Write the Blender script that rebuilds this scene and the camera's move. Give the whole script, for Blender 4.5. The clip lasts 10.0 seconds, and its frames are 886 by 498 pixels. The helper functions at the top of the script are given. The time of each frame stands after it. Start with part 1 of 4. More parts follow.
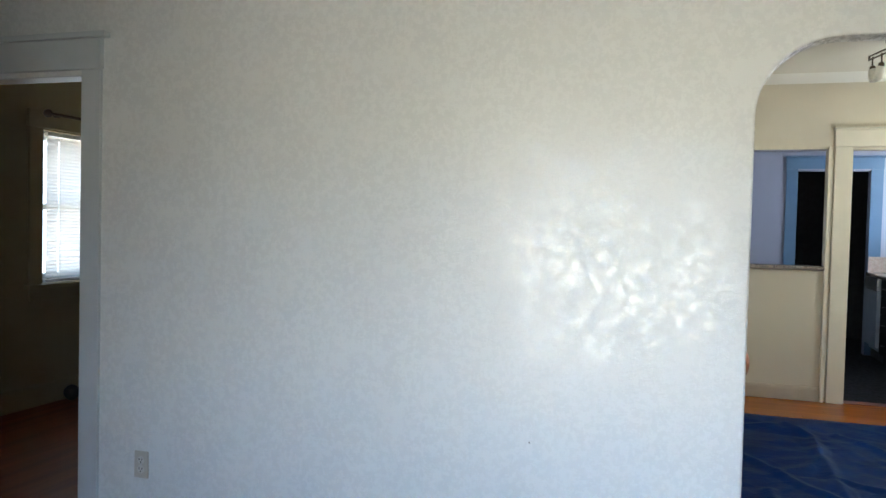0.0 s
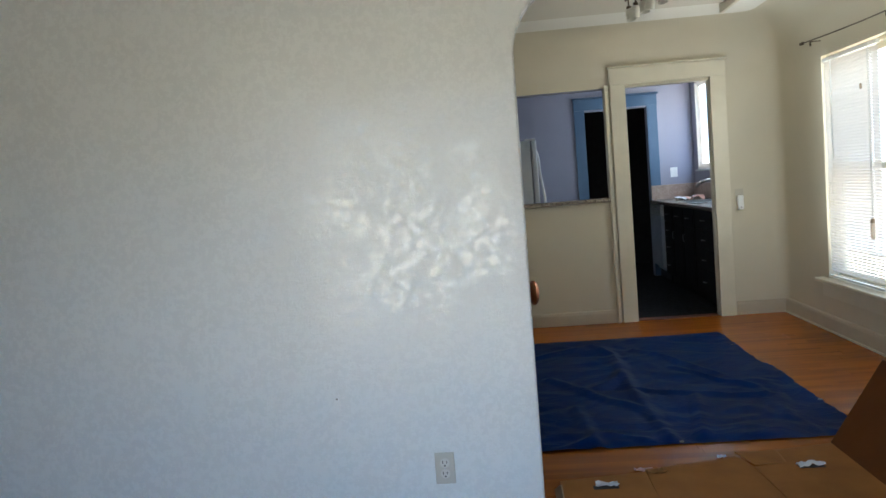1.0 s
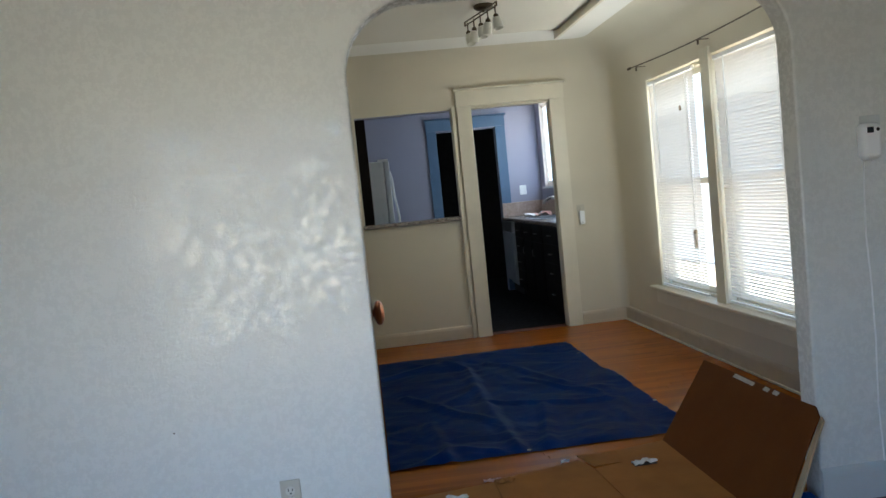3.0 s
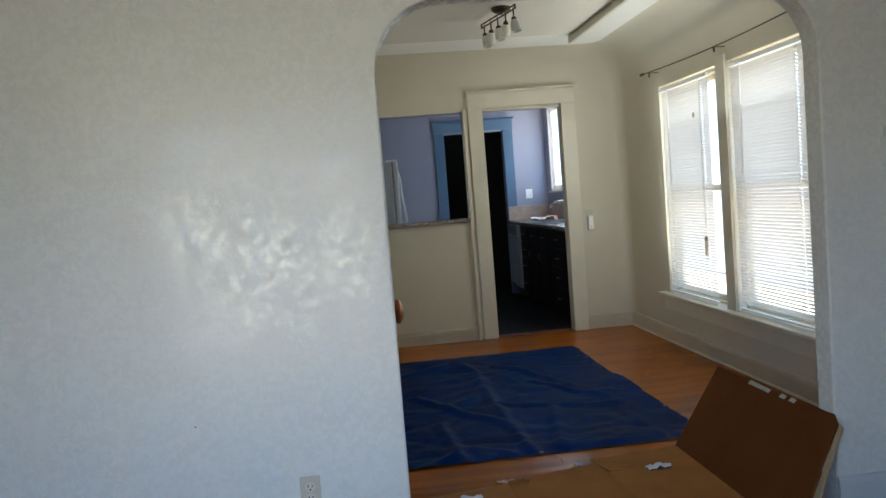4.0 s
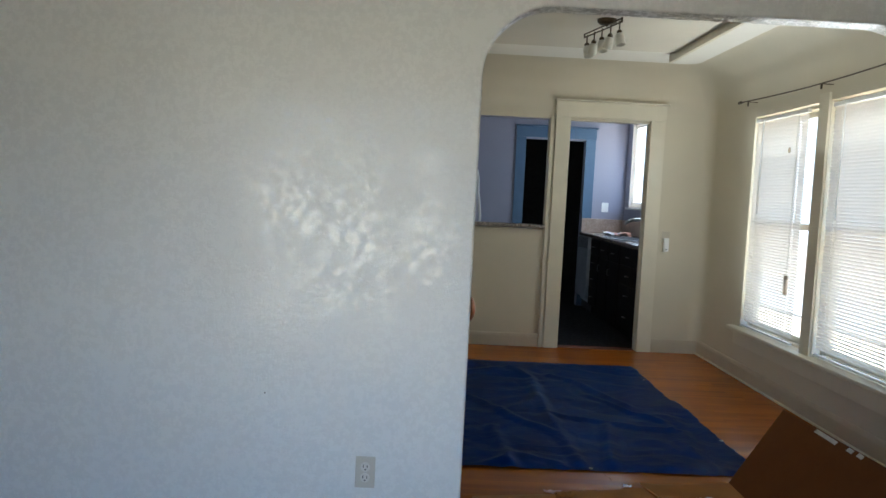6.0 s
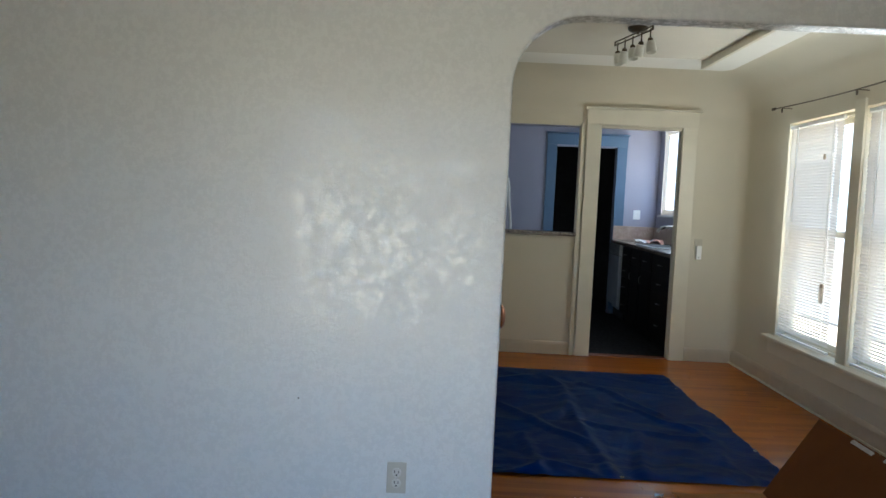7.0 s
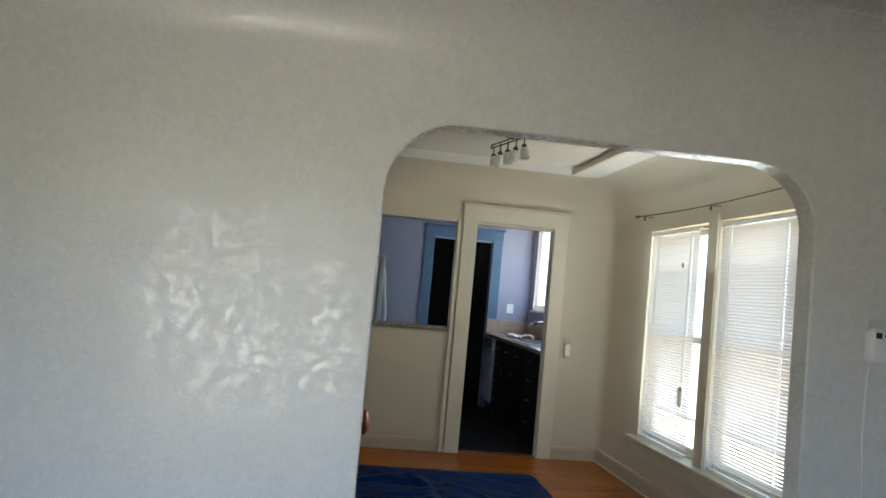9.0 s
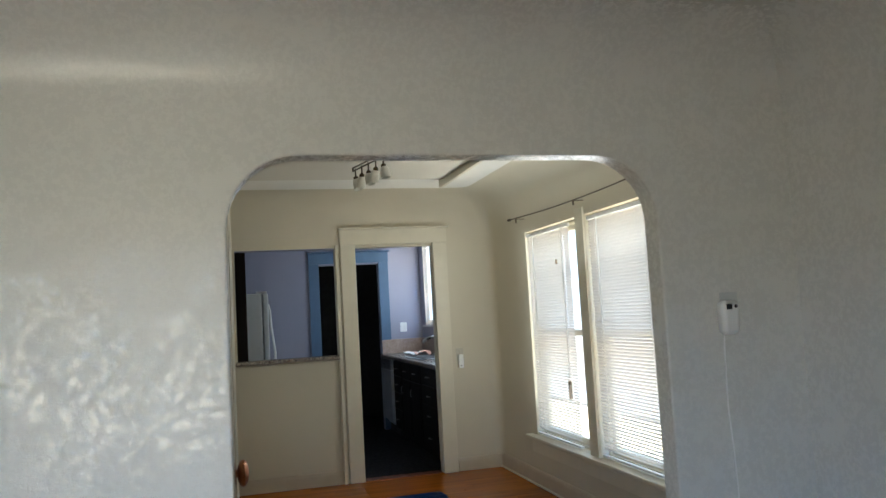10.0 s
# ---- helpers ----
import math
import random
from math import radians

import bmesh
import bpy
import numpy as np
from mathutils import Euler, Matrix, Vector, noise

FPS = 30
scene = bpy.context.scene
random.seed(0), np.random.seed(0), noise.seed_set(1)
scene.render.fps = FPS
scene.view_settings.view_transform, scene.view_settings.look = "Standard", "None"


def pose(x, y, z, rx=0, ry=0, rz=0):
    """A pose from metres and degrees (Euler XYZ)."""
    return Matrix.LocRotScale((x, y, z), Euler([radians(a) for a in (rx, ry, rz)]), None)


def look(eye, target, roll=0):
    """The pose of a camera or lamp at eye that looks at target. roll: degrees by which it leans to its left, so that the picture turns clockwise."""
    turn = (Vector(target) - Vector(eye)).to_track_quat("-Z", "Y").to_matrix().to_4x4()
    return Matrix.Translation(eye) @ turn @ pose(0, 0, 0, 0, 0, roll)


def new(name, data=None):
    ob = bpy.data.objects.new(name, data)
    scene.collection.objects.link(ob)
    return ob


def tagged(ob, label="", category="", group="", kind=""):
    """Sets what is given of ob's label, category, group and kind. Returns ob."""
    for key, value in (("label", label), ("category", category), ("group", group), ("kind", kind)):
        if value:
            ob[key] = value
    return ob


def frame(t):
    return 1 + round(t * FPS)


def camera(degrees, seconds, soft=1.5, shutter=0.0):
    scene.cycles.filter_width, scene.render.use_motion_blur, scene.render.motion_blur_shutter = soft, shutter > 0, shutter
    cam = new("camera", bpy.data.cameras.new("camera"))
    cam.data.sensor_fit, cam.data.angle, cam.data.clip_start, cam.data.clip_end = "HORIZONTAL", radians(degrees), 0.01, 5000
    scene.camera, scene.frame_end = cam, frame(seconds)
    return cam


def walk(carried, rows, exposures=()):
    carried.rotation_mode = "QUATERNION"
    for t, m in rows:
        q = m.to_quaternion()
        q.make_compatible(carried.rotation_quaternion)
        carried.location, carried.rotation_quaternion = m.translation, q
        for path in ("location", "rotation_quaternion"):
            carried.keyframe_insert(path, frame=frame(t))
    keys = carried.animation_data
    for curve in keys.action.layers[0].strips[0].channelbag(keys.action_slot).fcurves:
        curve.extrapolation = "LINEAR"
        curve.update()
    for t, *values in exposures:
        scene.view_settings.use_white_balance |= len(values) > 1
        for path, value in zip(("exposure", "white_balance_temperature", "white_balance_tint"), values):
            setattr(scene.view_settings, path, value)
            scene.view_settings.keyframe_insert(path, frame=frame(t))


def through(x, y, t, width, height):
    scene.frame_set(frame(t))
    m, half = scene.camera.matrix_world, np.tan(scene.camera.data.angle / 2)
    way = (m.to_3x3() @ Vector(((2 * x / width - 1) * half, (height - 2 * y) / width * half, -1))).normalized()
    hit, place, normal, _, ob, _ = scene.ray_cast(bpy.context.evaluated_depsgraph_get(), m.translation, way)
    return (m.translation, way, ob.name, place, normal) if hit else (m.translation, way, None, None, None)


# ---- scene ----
cam = camera(60.0, 10.0)
PATH = [
    (0, (0.135, -2.69, 1.352), (-0.462, -0.782, 1.289), 1.4),
    (0.3, (0.177, -2.699, 1.345), (-0.317, -0.76, 1.362), -2.4),
    (0.5, (0.22, -2.684, 1.34), (-0.124, -0.714, 1.293), -3.8),
    (0.7, (0.247, -2.663, 1.326), (0.005, -0.682, 1.193), -4.3),
    (1, (0.262, -2.644, 1.304), (0.106, -0.657, 1.143), -4.6),
    (1.5, (0.301, -2.64, 1.306), (0.158, -0.652, 1.139), -3.4),
    (2, (0.33, -2.653, 1.287), (0.2, -0.664, 1.124), -3.9),
    (2.5, (0.349, -2.632, 1.309), (0.396, -0.642, 1.12), -5.5),
    (2.7, (0.368, -2.647, 1.3), (0.563, -0.662, 1.162), -5.9),
    (3.8, (0.257, -2.671, 1.3), (0.455, -0.687, 1.147), -5.5),
    (4, (0.253, -2.657, 1.297), (0.459, -0.672, 1.163), -4.5),
    (4.5, (0.211, -2.657, 1.305), (0.324, -0.664, 1.186), -0.0),
    (5, (0.206, -2.673, 1.318), (0.313, -0.679, 1.206), 1.6),
    (5.5, (0.198, -2.675, 1.314), (0.273, -0.68, 1.191), 2.3),
    (6, (0.177, -2.683, 1.31), (0.222, -0.689, 1.17), 2.9),
    (6.2, (0.172, -2.681, 1.317), (0.192, -0.684, 1.219), 2.8),
    (7.3, (0.185, -2.719, 1.309), (0.147, -0.726, 1.144), 2.8),
    (7.5, (0.195, -2.703, 1.296), (0.272, -0.718, 1.056), 3.0),
    (8, (0.187, -2.687, 1.317), (0.273, -0.702, 1.09), 3.3),
    (8.2, (0.197, -2.685, 1.317), (0.277, -0.69, 1.213), 3.2),
    (8.3, (0.201, -2.701, 1.32), (0.289, -0.704, 1.281), 3.2),
    (8.4, (0.199, -2.706, 1.322), (0.281, -0.708, 1.348), 3.4),
    (8.5, (0.183, -2.715, 1.341), (0.268, -0.718, 1.38), 4.1),
    (9, (0.219, -2.639, 1.391), (0.479, -0.659, 1.503), 5.2),
    (9.5, (0.269, -2.608, 1.404), (0.672, -0.649, 1.45), 0.9),
    (10, (0.371, -2.622, 1.416), (0.895, -0.699, 1.58), -3.2),
]
EXPOSURES = [(0.0, 4.08, 5270, 2), (0.3, 3.97, 5270, 2), (0.6, 3.65, 5300, 2), (1.0, 3.45, 5350, 2), (2.7, 3.30, 5320, 2), (8.0, 3.24, 5320, 2), (8.5, 3.24, 5400, 2), (9.0, 3.24, 5420, 2), (10.0, 3.22, 5440, 2)]
VIEW_E, VIEW_S, VIEW_W = 0.30, 1.08, 0.23  # brightness of the views outside the windows
KITCHEN = 0.90                             # watts of the sky in the kitchen window
WINDOW_FILL = 1.05                            # watts of the fill lamps added inside the dining windows
TILT_A = 53.0                              # turn of the blinds' slats

walk(cam, [(t, look(eye, target, roll)) for t, eye, target, roll in PATH],
     exposures=EXPOSURES)

# ---------------------------------------------------------------- world
world = bpy.data.worlds.new("sky")
scene.world = world
world.use_nodes = True
wn = world.node_tree
sky = wn.nodes.new("ShaderNodeTexSky")
sky.sky_type, sky.sun_disc = "NISHITA", False
sky.sun_elevation, sky.sun_rotation = radians(58), radians(160)
wn.nodes["Background"].inputs["Strength"].default_value = 0.06
wn.links.new(sky.outputs["Color"], wn.nodes["Background"].inputs["Color"])
sun = new("sun", bpy.data.lights.new("sun", "SUN"))
sun.data.energy, sun.data.angle, sun.data.color = 5.0, radians(0.5), (1.0, 0.95, 0.88)
sun.matrix_world = look((-0.5, -6, 14), (0.3, -1.0, 0))

# fill lamps added inside the dining windows, daylight for ceiling and far wall
for y in (1.66, 2.74):
    up_fill = new("daylight", bpy.data.lights.new("daylight", "AREA"))
    up_fill.data.shape, up_fill.data.size, up_fill.data.size_y = "RECTANGLE", 0.82, 0.25
    up_fill.data.energy, up_fill.data.color = 0.5 * WINDOW_FILL, (1.0, 0.94, 0.83)
    up_fill.matrix_world = look((2.55, y, 1.55), (1.40, y, 2.45))
north_fill = new("daylight", bpy.data.lights.new("daylight", "AREA"))
north_fill.data.shape, north_fill.data.size, north_fill.data.size_y = "RECTANGLE", 0.2, 1.4
north_fill.data.energy, north_fill.data.color = 0.28 * WINDOW_FILL, (1.0, 0.94, 0.83)
north_fill.matrix_world = look((2.60, 3.08, 1.35), (1.95, 3.95, 1.35))
# and the sky's light in the kitchen window's opening
kday = new("daylight", bpy.data.lights.new("daylight", "AREA"))
kday.data.shape, kday.data.size, kday.data.size_y = "RECTANGLE", 1.26, 0.99
kday.data.energy, kday.data.color = KITCHEN, (0.95, 0.97, 1.0)
kday.matrix_world = look((2.675, 6.15, 1.785), (1.0, 6.15, 1.785))


# ---------------------------------------------------------------- materials
def material(name):
    m = bpy.data.materials.new(name)
    m.use_nodes = True
    t = m.node_tree
    return m, t, t.nodes["Principled BSDF"]


def node(t, kind, **values):
    n = t.nodes.new(kind)
    for key, value in values.items():
        n.inputs[key.replace("_", " ")].default_value = value
    return n


def coords(t, stretch=(1, 1, 1)):
    c = t.nodes.new("ShaderNodeTexCoord")
    m = node(t, "ShaderNodeMapping", Scale=stretch)
    t.links.new(c.outputs["Object"], m.inputs["Vector"])
    return m.outputs["Vector"]


def noisy(t, vec, scale, detail=3.0, rough=0.55):
    n = node(t, "ShaderNodeTexNoise", Scale=scale, Detail=detail, Roughness=rough)
    t.links.new(vec, n.inputs["Vector"])
    return n.outputs["Fac"]


def ramp(t, fac, stops):
    r = t.nodes.new("ShaderNodeValToRGB")
    while len(r.color_ramp.elements) < len(stops):
        r.color_ramp.elements.new(0.5)
    for e, (p, c) in zip(r.color_ramp.elements, stops):
        e.position, e.color = p, (*c, 1) if len(c) == 3 else c
    t.links.new(fac, r.inputs["Fac"])
    return r.outputs["Color"]


def bumped(t, bsdf, heights):
    """heights: (socket, strength, distance), the coarse ones first."""
    last = None
    for socket, strength, distance in heights:
        b = node(t, "ShaderNodeBump", Strength=strength, Distance=distance)
        t.links.new(socket, b.inputs["Height"])
        if last:
            t.links.new(last, b.inputs["Normal"])
        last = b.outputs["Normal"]
    t.links.new(last, bsdf.inputs["Normal"])


def shade(c, k):
    return tuple(min(1.0, v * k) for v in c)


def surface(name, colour, rough=0.5, metal=0.0, spots=6.0, spread=0.12, grain=120.0, depth=0.0004, stretch=(1, 1, 1), spec=0.5):
    """Paint, plastic, metal and the like: two scales of tone, a fine relief and uneven gloss."""
    m, t, b = material(name)
    v = coords(t, stretch)
    big, fine = noisy(t, v, spots, 4.0), noisy(t, v, grain, 2.0)
    col = ramp(t, big, [(0.3, shade(colour, 1 - spread)), (0.7, shade(colour, 1 + spread * 0.6))])
    t.links.new(col, b.inputs["Base Color"])
    t.links.new(ramp(t, noisy(t, v, spots * 3, 3.0), [(0.3, (rough * 0.85,) * 3), (0.7, (min(1, rough * 1.15),) * 3)]), b.inputs["Roughness"])
    b.inputs["Metallic"].default_value = metal
    b.inputs["Specular IOR Level"].default_value = spec
    if depth:
        bumped(t, b, [(fine, 0.5, depth)])
    return m


def plaster(name, colour, rough, trowel, peel, spec=0.5, polish=0.0):
    """Rolled and trowelled wall paint: hand-worked dabs with an orange-peel skin; polish: gloss of the flattened dabs."""
    m, t, b = material(name)
    v = coords(t)
    bend = node(t, "ShaderNodeTexNoise", Scale=9.0, Detail=2.0)
    t.links.new(v, bend.inputs["Vector"])
    warp = t.nodes.new("ShaderNodeVectorMath")
    warp.operation = "MULTIPLY_ADD"
    warp.inputs[1].default_value = (0.018, 0.018, 0.018)
    t.links.new(bend.outputs["Color"], warp.inputs[0])
    t.links.new(v, warp.inputs[2])
    w = warp.outputs[0]
    flat = ramp(t, noisy(t, w, 45.0, 6.0, 0.72), [(0.46, (0, 0, 0)), (0.50, (0.5, 0.5, 0.5)), (0.55, (1, 1, 1))])
    where = ramp(t, noisy(t, v, 5.0, 5.0, 0.65), [(0.38, (0.15,) * 3), (0.55, (1, 1, 1))])
    heavy = node(t, "ShaderNodeMath")
    heavy.operation = "MULTIPLY"
    t.links.new(flat, heavy.inputs[0])
    t.links.new(where, heavy.inputs[1])
    dabs = heavy.outputs[0]
    skin = noisy(t, v, 95.0, 3.0)
    waves = noisy(t, v, 2.2, 2.0)
    t.links.new(ramp(t, noisy(t, v, 1.3, 5.0), [(0.3, shade(colour, 0.95)), (0.7, shade(colour, 1.03))]), b.inputs["Base Color"])
    low = rough * (1 - 0.50 * polish)
    t.links.new(ramp(t, dabs, [(0.1, (min(1, rough * 1.15),) * 3), (0.9, (low,) * 3)]), b.inputs["Roughness"])
    t.links.new(ramp(t, dabs, [(0.1, (spec * (1 - 0.40 * polish),) * 3), (0.9, (min(1, spec * (1 + 0.62 * polish)),) * 3)]), b.inputs["Specular IOR Level"])
    bumped(t, b, [(waves, 0.06, 0.02), (dabs, trowel, 0.0022), (skin, peel, 0.0012)])
    return m


def glow(name, stops, strength, low, high):
    """A far view that glows: tones by height between low and high metres."""
    m, t, b = material(name)
    t.nodes.remove(b)
    c = t.nodes.new("ShaderNodeTexCoord")
    s = t.nodes.new("ShaderNodeSeparateXYZ")
    t.links.new(c.outputs["Object"], s.inputs[0])
    r = node(t, "ShaderNodeMapRange")
    r.inputs["From Min"].default_value, r.inputs["From Max"].default_value = low, high
    wob = node(t, "ShaderNodeMath")
    wob.operation = "MULTIPLY_ADD"
    wob.inputs[1].default_value, = (0.5,)
    t.links.new(noisy(t, c.outputs["Object"], 0.8, 3.0), wob.inputs[0])
    t.links.new(s.outputs["Z"], wob.inputs[2])
    t.links.new(wob.outputs[0], r.inputs["Value"])
    e = node(t, "ShaderNodeEmission", Strength=strength)
    t.links.new(ramp(t, r.outputs["Result"], stops), e.inputs["Color"])
    t.links.new(e.outputs[0], t.nodes["Material Output"].inputs["Surface"])
    return m


def wood(name, dark, light, rough, along="x", each=0.25, spec=0.4):
    """Oiled strip wood: long grain, tone by board."""
    m, t, b = material(name)
    k = {"x": (0.35, 7, 7), "y": (7, 0.35, 7), "z": (7, 7, 0.35)}[along]
    info = t.nodes.new("ShaderNodeObjectInfo")
    c = t.nodes.new("ShaderNodeTexCoord")
    shift = t.nodes.new("ShaderNodeVectorMath")
    shift.operation = "MULTIPLY_ADD"
    shift.inputs[0].default_value = (31, 17, 5)
    t.links.new(info.outputs["Random"], shift.inputs[1])
    t.links.new(c.outputs["Object"], shift.inputs[2])
    mp = node(t, "ShaderNodeMapping", Scale=k)
    t.links.new(shift.outputs[0], mp.inputs["Vector"])
    grain = noisy(t, mp.outputs["Vector"], 2.2, 2.5, 0.5)
    col = ramp(t, grain, [(0.3, dark), (0.55, light), (0.75, shade(light, 1.15))])
    hsv = node(t, "ShaderNodeHueSaturation")
    tone = node(t, "ShaderNodeMapRange")
    tone.inputs["To Min"].default_value, tone.inputs["To Max"].default_value = 1 - each, 1 + each
    t.links.new(info.outputs["Random"], tone.inputs["Value"])
    t.links.new(tone.outputs["Result"], hsv.inputs["Value"])
    t.links.new(col, hsv.inputs["Color"])
    t.links.new(hsv.outputs["Color"], b.inputs["Base Color"])
    t.links.new(ramp(t, noisy(t, c.outputs["Object"], 0.8, 1.0), [(0.3, (rough * 0.9,) * 3), (0.7, (rough * 1.1,) * 3)]), b.inputs["Roughness"])
    b.inputs["Specular IOR Level"].default_value = spec
    bumped(t, b, [(grain, 0.10, 0.0003)])
    return m


def tarp_plastic(name):
    m, t, b = material(name)
    v = coords(t)
    col = ramp(t, noisy(t, v, 3.0, 6.0, 0.65), [(0.3, (0.002, 0.025, 0.15)), (0.6, (0.003, 0.042, 0.23)), (0.8, (0.007, 0.066, 0.31))])
    t.links.new(col, b.inputs["Base Color"])
    b.inputs["Roughness"].default_value = 0.36
    b.inputs["Specular IOR Level"].default_value = 0.09
    weave = t.nodes.new("ShaderNodeTexChecker")
    weave.inputs["Scale"].default_value = 420
    t.links.new(v, weave.inputs["Vector"])
    crease = noisy(t, v, 14.0, 4.0, 0.6)
    fold = node(t, "ShaderNodeTexVoronoi", Scale=6.5)
    fold.feature = "DISTANCE_TO_EDGE"
    bend = node(t, "ShaderNodeTexNoise", Scale=2.5, Detail=3.0)
    t.links.new(v, bend.inputs["Vector"])
    warp = t.nodes.new("ShaderNodeVectorMath")
    warp.operation = "MULTIPLY_ADD"
    warp.inputs[1].default_value = (0.5, 0.5, 0.0)
    t.links.new(bend.outputs["Color"], warp.inputs[0])
    t.links.new(v, warp.inputs[2])
    t.links.new(warp.outputs[0], fold.inputs["Vector"])
    line = ramp(t, fold.outputs["Distance"], [(0.0, (1, 1, 1)), (0.05, (0.25, 0.25, 0.25)), (0.16, (0, 0, 0))])
    bumped(t, b, [(crease, 0.4, 0.005), (line, 0.25, 0.005), (weave.outputs["Fac"], 0.15, 0.0003)])
    return m


def card_paper(name, colour):
    m, t, b = material(name)
    v = coords(t)
    flutes = t.nodes.new("ShaderNodeTexWave")
    flutes.bands_direction = "Y"
    flutes.inputs["Scale"].default_value = 40
    flutes.inputs["Distortion"].default_value = 0.6
    t.links.new(v, flutes.inputs["Vector"])
    col = ramp(t, noisy(t, v, 5.0, 6.0, 0.65), [(0.25, shade(colour, 0.82)), (0.75, shade(colour, 1.1))])
    t.links.new(col, b.inputs["Base Color"])
    b.inputs["Roughness"].default_value = 0.8
    b.inputs["Specular IOR Level"].default_value = 0.15
    bumped(t, b, [(flutes.outputs["Fac"], 0.12, 0.0008), (noisy(t, v, 300.0, 2.0), 0.2, 0.0003)])
    return m


def granite(name, tones, scale=220.0, rough=0.25):
    m, t, b = material(name)
    v = coords(t)
    vo = node(t, "ShaderNodeTexVoronoi", Scale=scale)
    t.links.new(v, vo.inputs["Vector"])
    sep = t.nodes.new("ShaderNodeSeparateColor")
    t.links.new(vo.outputs["Color"], sep.inputs[0])
    a = ramp(t, sep.outputs[0], [(0.15, tones[0]), (0.5, tones[1]), (0.85, tones[2])])
    mx = t.nodes.new("ShaderNodeMix")
    mx.data_type, mx.blend_type = "RGBA", "MULTIPLY"
    mx.inputs["Factor"].default_value = 0.6
    t.links.new(a, mx.inputs["A"])
    t.links.new(ramp(t, noisy(t, v, 12.0, 5.0), [(0.3, (0.6, 0.57, 0.53)), (0.7, (1, 1, 1))]), mx.inputs["B"])
    t.links.new(mx.outputs["Result"], b.inputs["Base Color"])
    b.inputs["Roughness"].default_value = rough
    return m


def slat_vinyl(name, through=0.36):
    """Thin white vinyl that lets some daylight through."""
    m, t, b = material(name)
    b.inputs["Base Color"].default_value = (0.82, 0.77, 0.70, 1)
    b.inputs["Roughness"].default_value = 0.4
    tr = node(t, "ShaderNodeBsdfTranslucent", Color=(0.86, 0.81, 0.76, 1))
    mix = node(t, "ShaderNodeMixShader", Fac=through)
    t.links.new(b.outputs[0], mix.inputs[1])
    t.links.new(tr.outputs[0], mix.inputs[2])
    t.links.new(mix.outputs[0], t.nodes["Material Output"].inputs["Surface"])
    return m


def clear_glass(name, tint=(1, 1, 1), rough=0.0):
    m, t, b = material(name)
    t.nodes.remove(b)
    tr = node(t, "ShaderNodeBsdfTransparent", Color=(*shade(tint, 0.93), 1))
    gl = node(t, "ShaderNodeBsdfGlossy", Roughness=rough)
    mix = node(t, "ShaderNodeMixShader", Fac=0.06)
    t.links.new(tr.outputs[0], mix.inputs[1])
    t.links.new(gl.outputs[0], mix.inputs[2])
    t.links.new(mix.outputs[0], t.nodes["Material Output"].inputs["Surface"])
    return m


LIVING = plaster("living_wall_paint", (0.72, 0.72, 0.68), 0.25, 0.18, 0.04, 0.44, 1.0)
# darker than the walls: the ceiling's weaker light is put into the paint
LIVCEIL = plaster("living_ceiling_dimmed_paint", (0.54, 0.55, 0.51), 0.4, 0.2, 0.05)
DINING = plaster("dining_wall_paint", (0.61, 0.56, 0.44), 0.5, 0.15, 0.12)
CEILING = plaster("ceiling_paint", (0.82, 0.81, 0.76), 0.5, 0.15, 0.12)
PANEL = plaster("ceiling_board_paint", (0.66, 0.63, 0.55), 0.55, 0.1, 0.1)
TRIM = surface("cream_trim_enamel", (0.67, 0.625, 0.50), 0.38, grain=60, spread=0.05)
WHITETRIM = surface("white_trim_enamel", (0.58, 0.60, 0.585), 0.33, grain=60, spread=0.05)
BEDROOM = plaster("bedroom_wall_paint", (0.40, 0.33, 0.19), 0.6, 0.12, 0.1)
LAVENDER = plaster("kitchen_lavender_paint", (0.345, 0.345, 0.435), 0.5, 0.12, 0.1)
BLUETRIM = surface("kitchen_blue_enamel", (0.10, 0.165, 0.265), 0.4, grain=60, spread=0.06)
# near-black walls: the unlit hall's darkness is put into the colour
DARKROOM = surface("hall_darkness_paint", (0.03, 0.03, 0.03), 0.8)
OAK = wood("oak_strip_floor", (0.25, 0.070, 0.004), (0.36, 0.108, 0.006), 0.26, "x", 0.09, 0.16)
REDWOOD = wood("red_stained_floor", (0.15, 0.030, 0.006), (0.24, 0.054, 0.010), 0.4, "y", 0.1)
THRESH = wood("threshold_wood", (0.10, 0.03, 0.012), (0.17, 0.055, 0.02), 0.35, "x", 0.05)
VINYLFLOOR = surface("charcoal_vinyl_floor", (0.010, 0.009, 0.009), 0.6, spots=9, spread=0.25, grain=80, spec=0.12)
TARP = tarp_plastic("blue_poly_tarp")
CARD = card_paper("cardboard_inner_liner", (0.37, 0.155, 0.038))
# raised side: redder brown, darkened further for the shade on it
CARDOUT = card_paper("cardboard_outer_shaded", (0.125, 0.040, 0.007))
CARDEDGE = card_paper("cardboard_torn_edge", (0.45, 0.34, 0.20))
PAPER = surface("white_paper", (0.75, 0.76, 0.78), 0.7, spread=0.08)
PINKPAPER = surface("pink_paper", (0.70, 0.42, 0.34), 0.7, spread=0.2, spots=30)
TAPE = surface("clear_packing_tape", (0.55, 0.50, 0.42), 0.25, spread=0.15, spots=40)
SLAT = slat_vinyl("blind_vinyl")
CORD = surface("blind_cord", (0.75, 0.73, 0.68), 0.7)
TASSEL = surface("brown_wood_tassel", (0.45, 0.36, 0.27), 0.5)
PULL = slat_vinyl("blind_pull_plastic", 0.5)
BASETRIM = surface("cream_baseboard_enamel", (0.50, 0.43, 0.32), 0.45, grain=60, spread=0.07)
GLASS = clear_glass("window_glass")
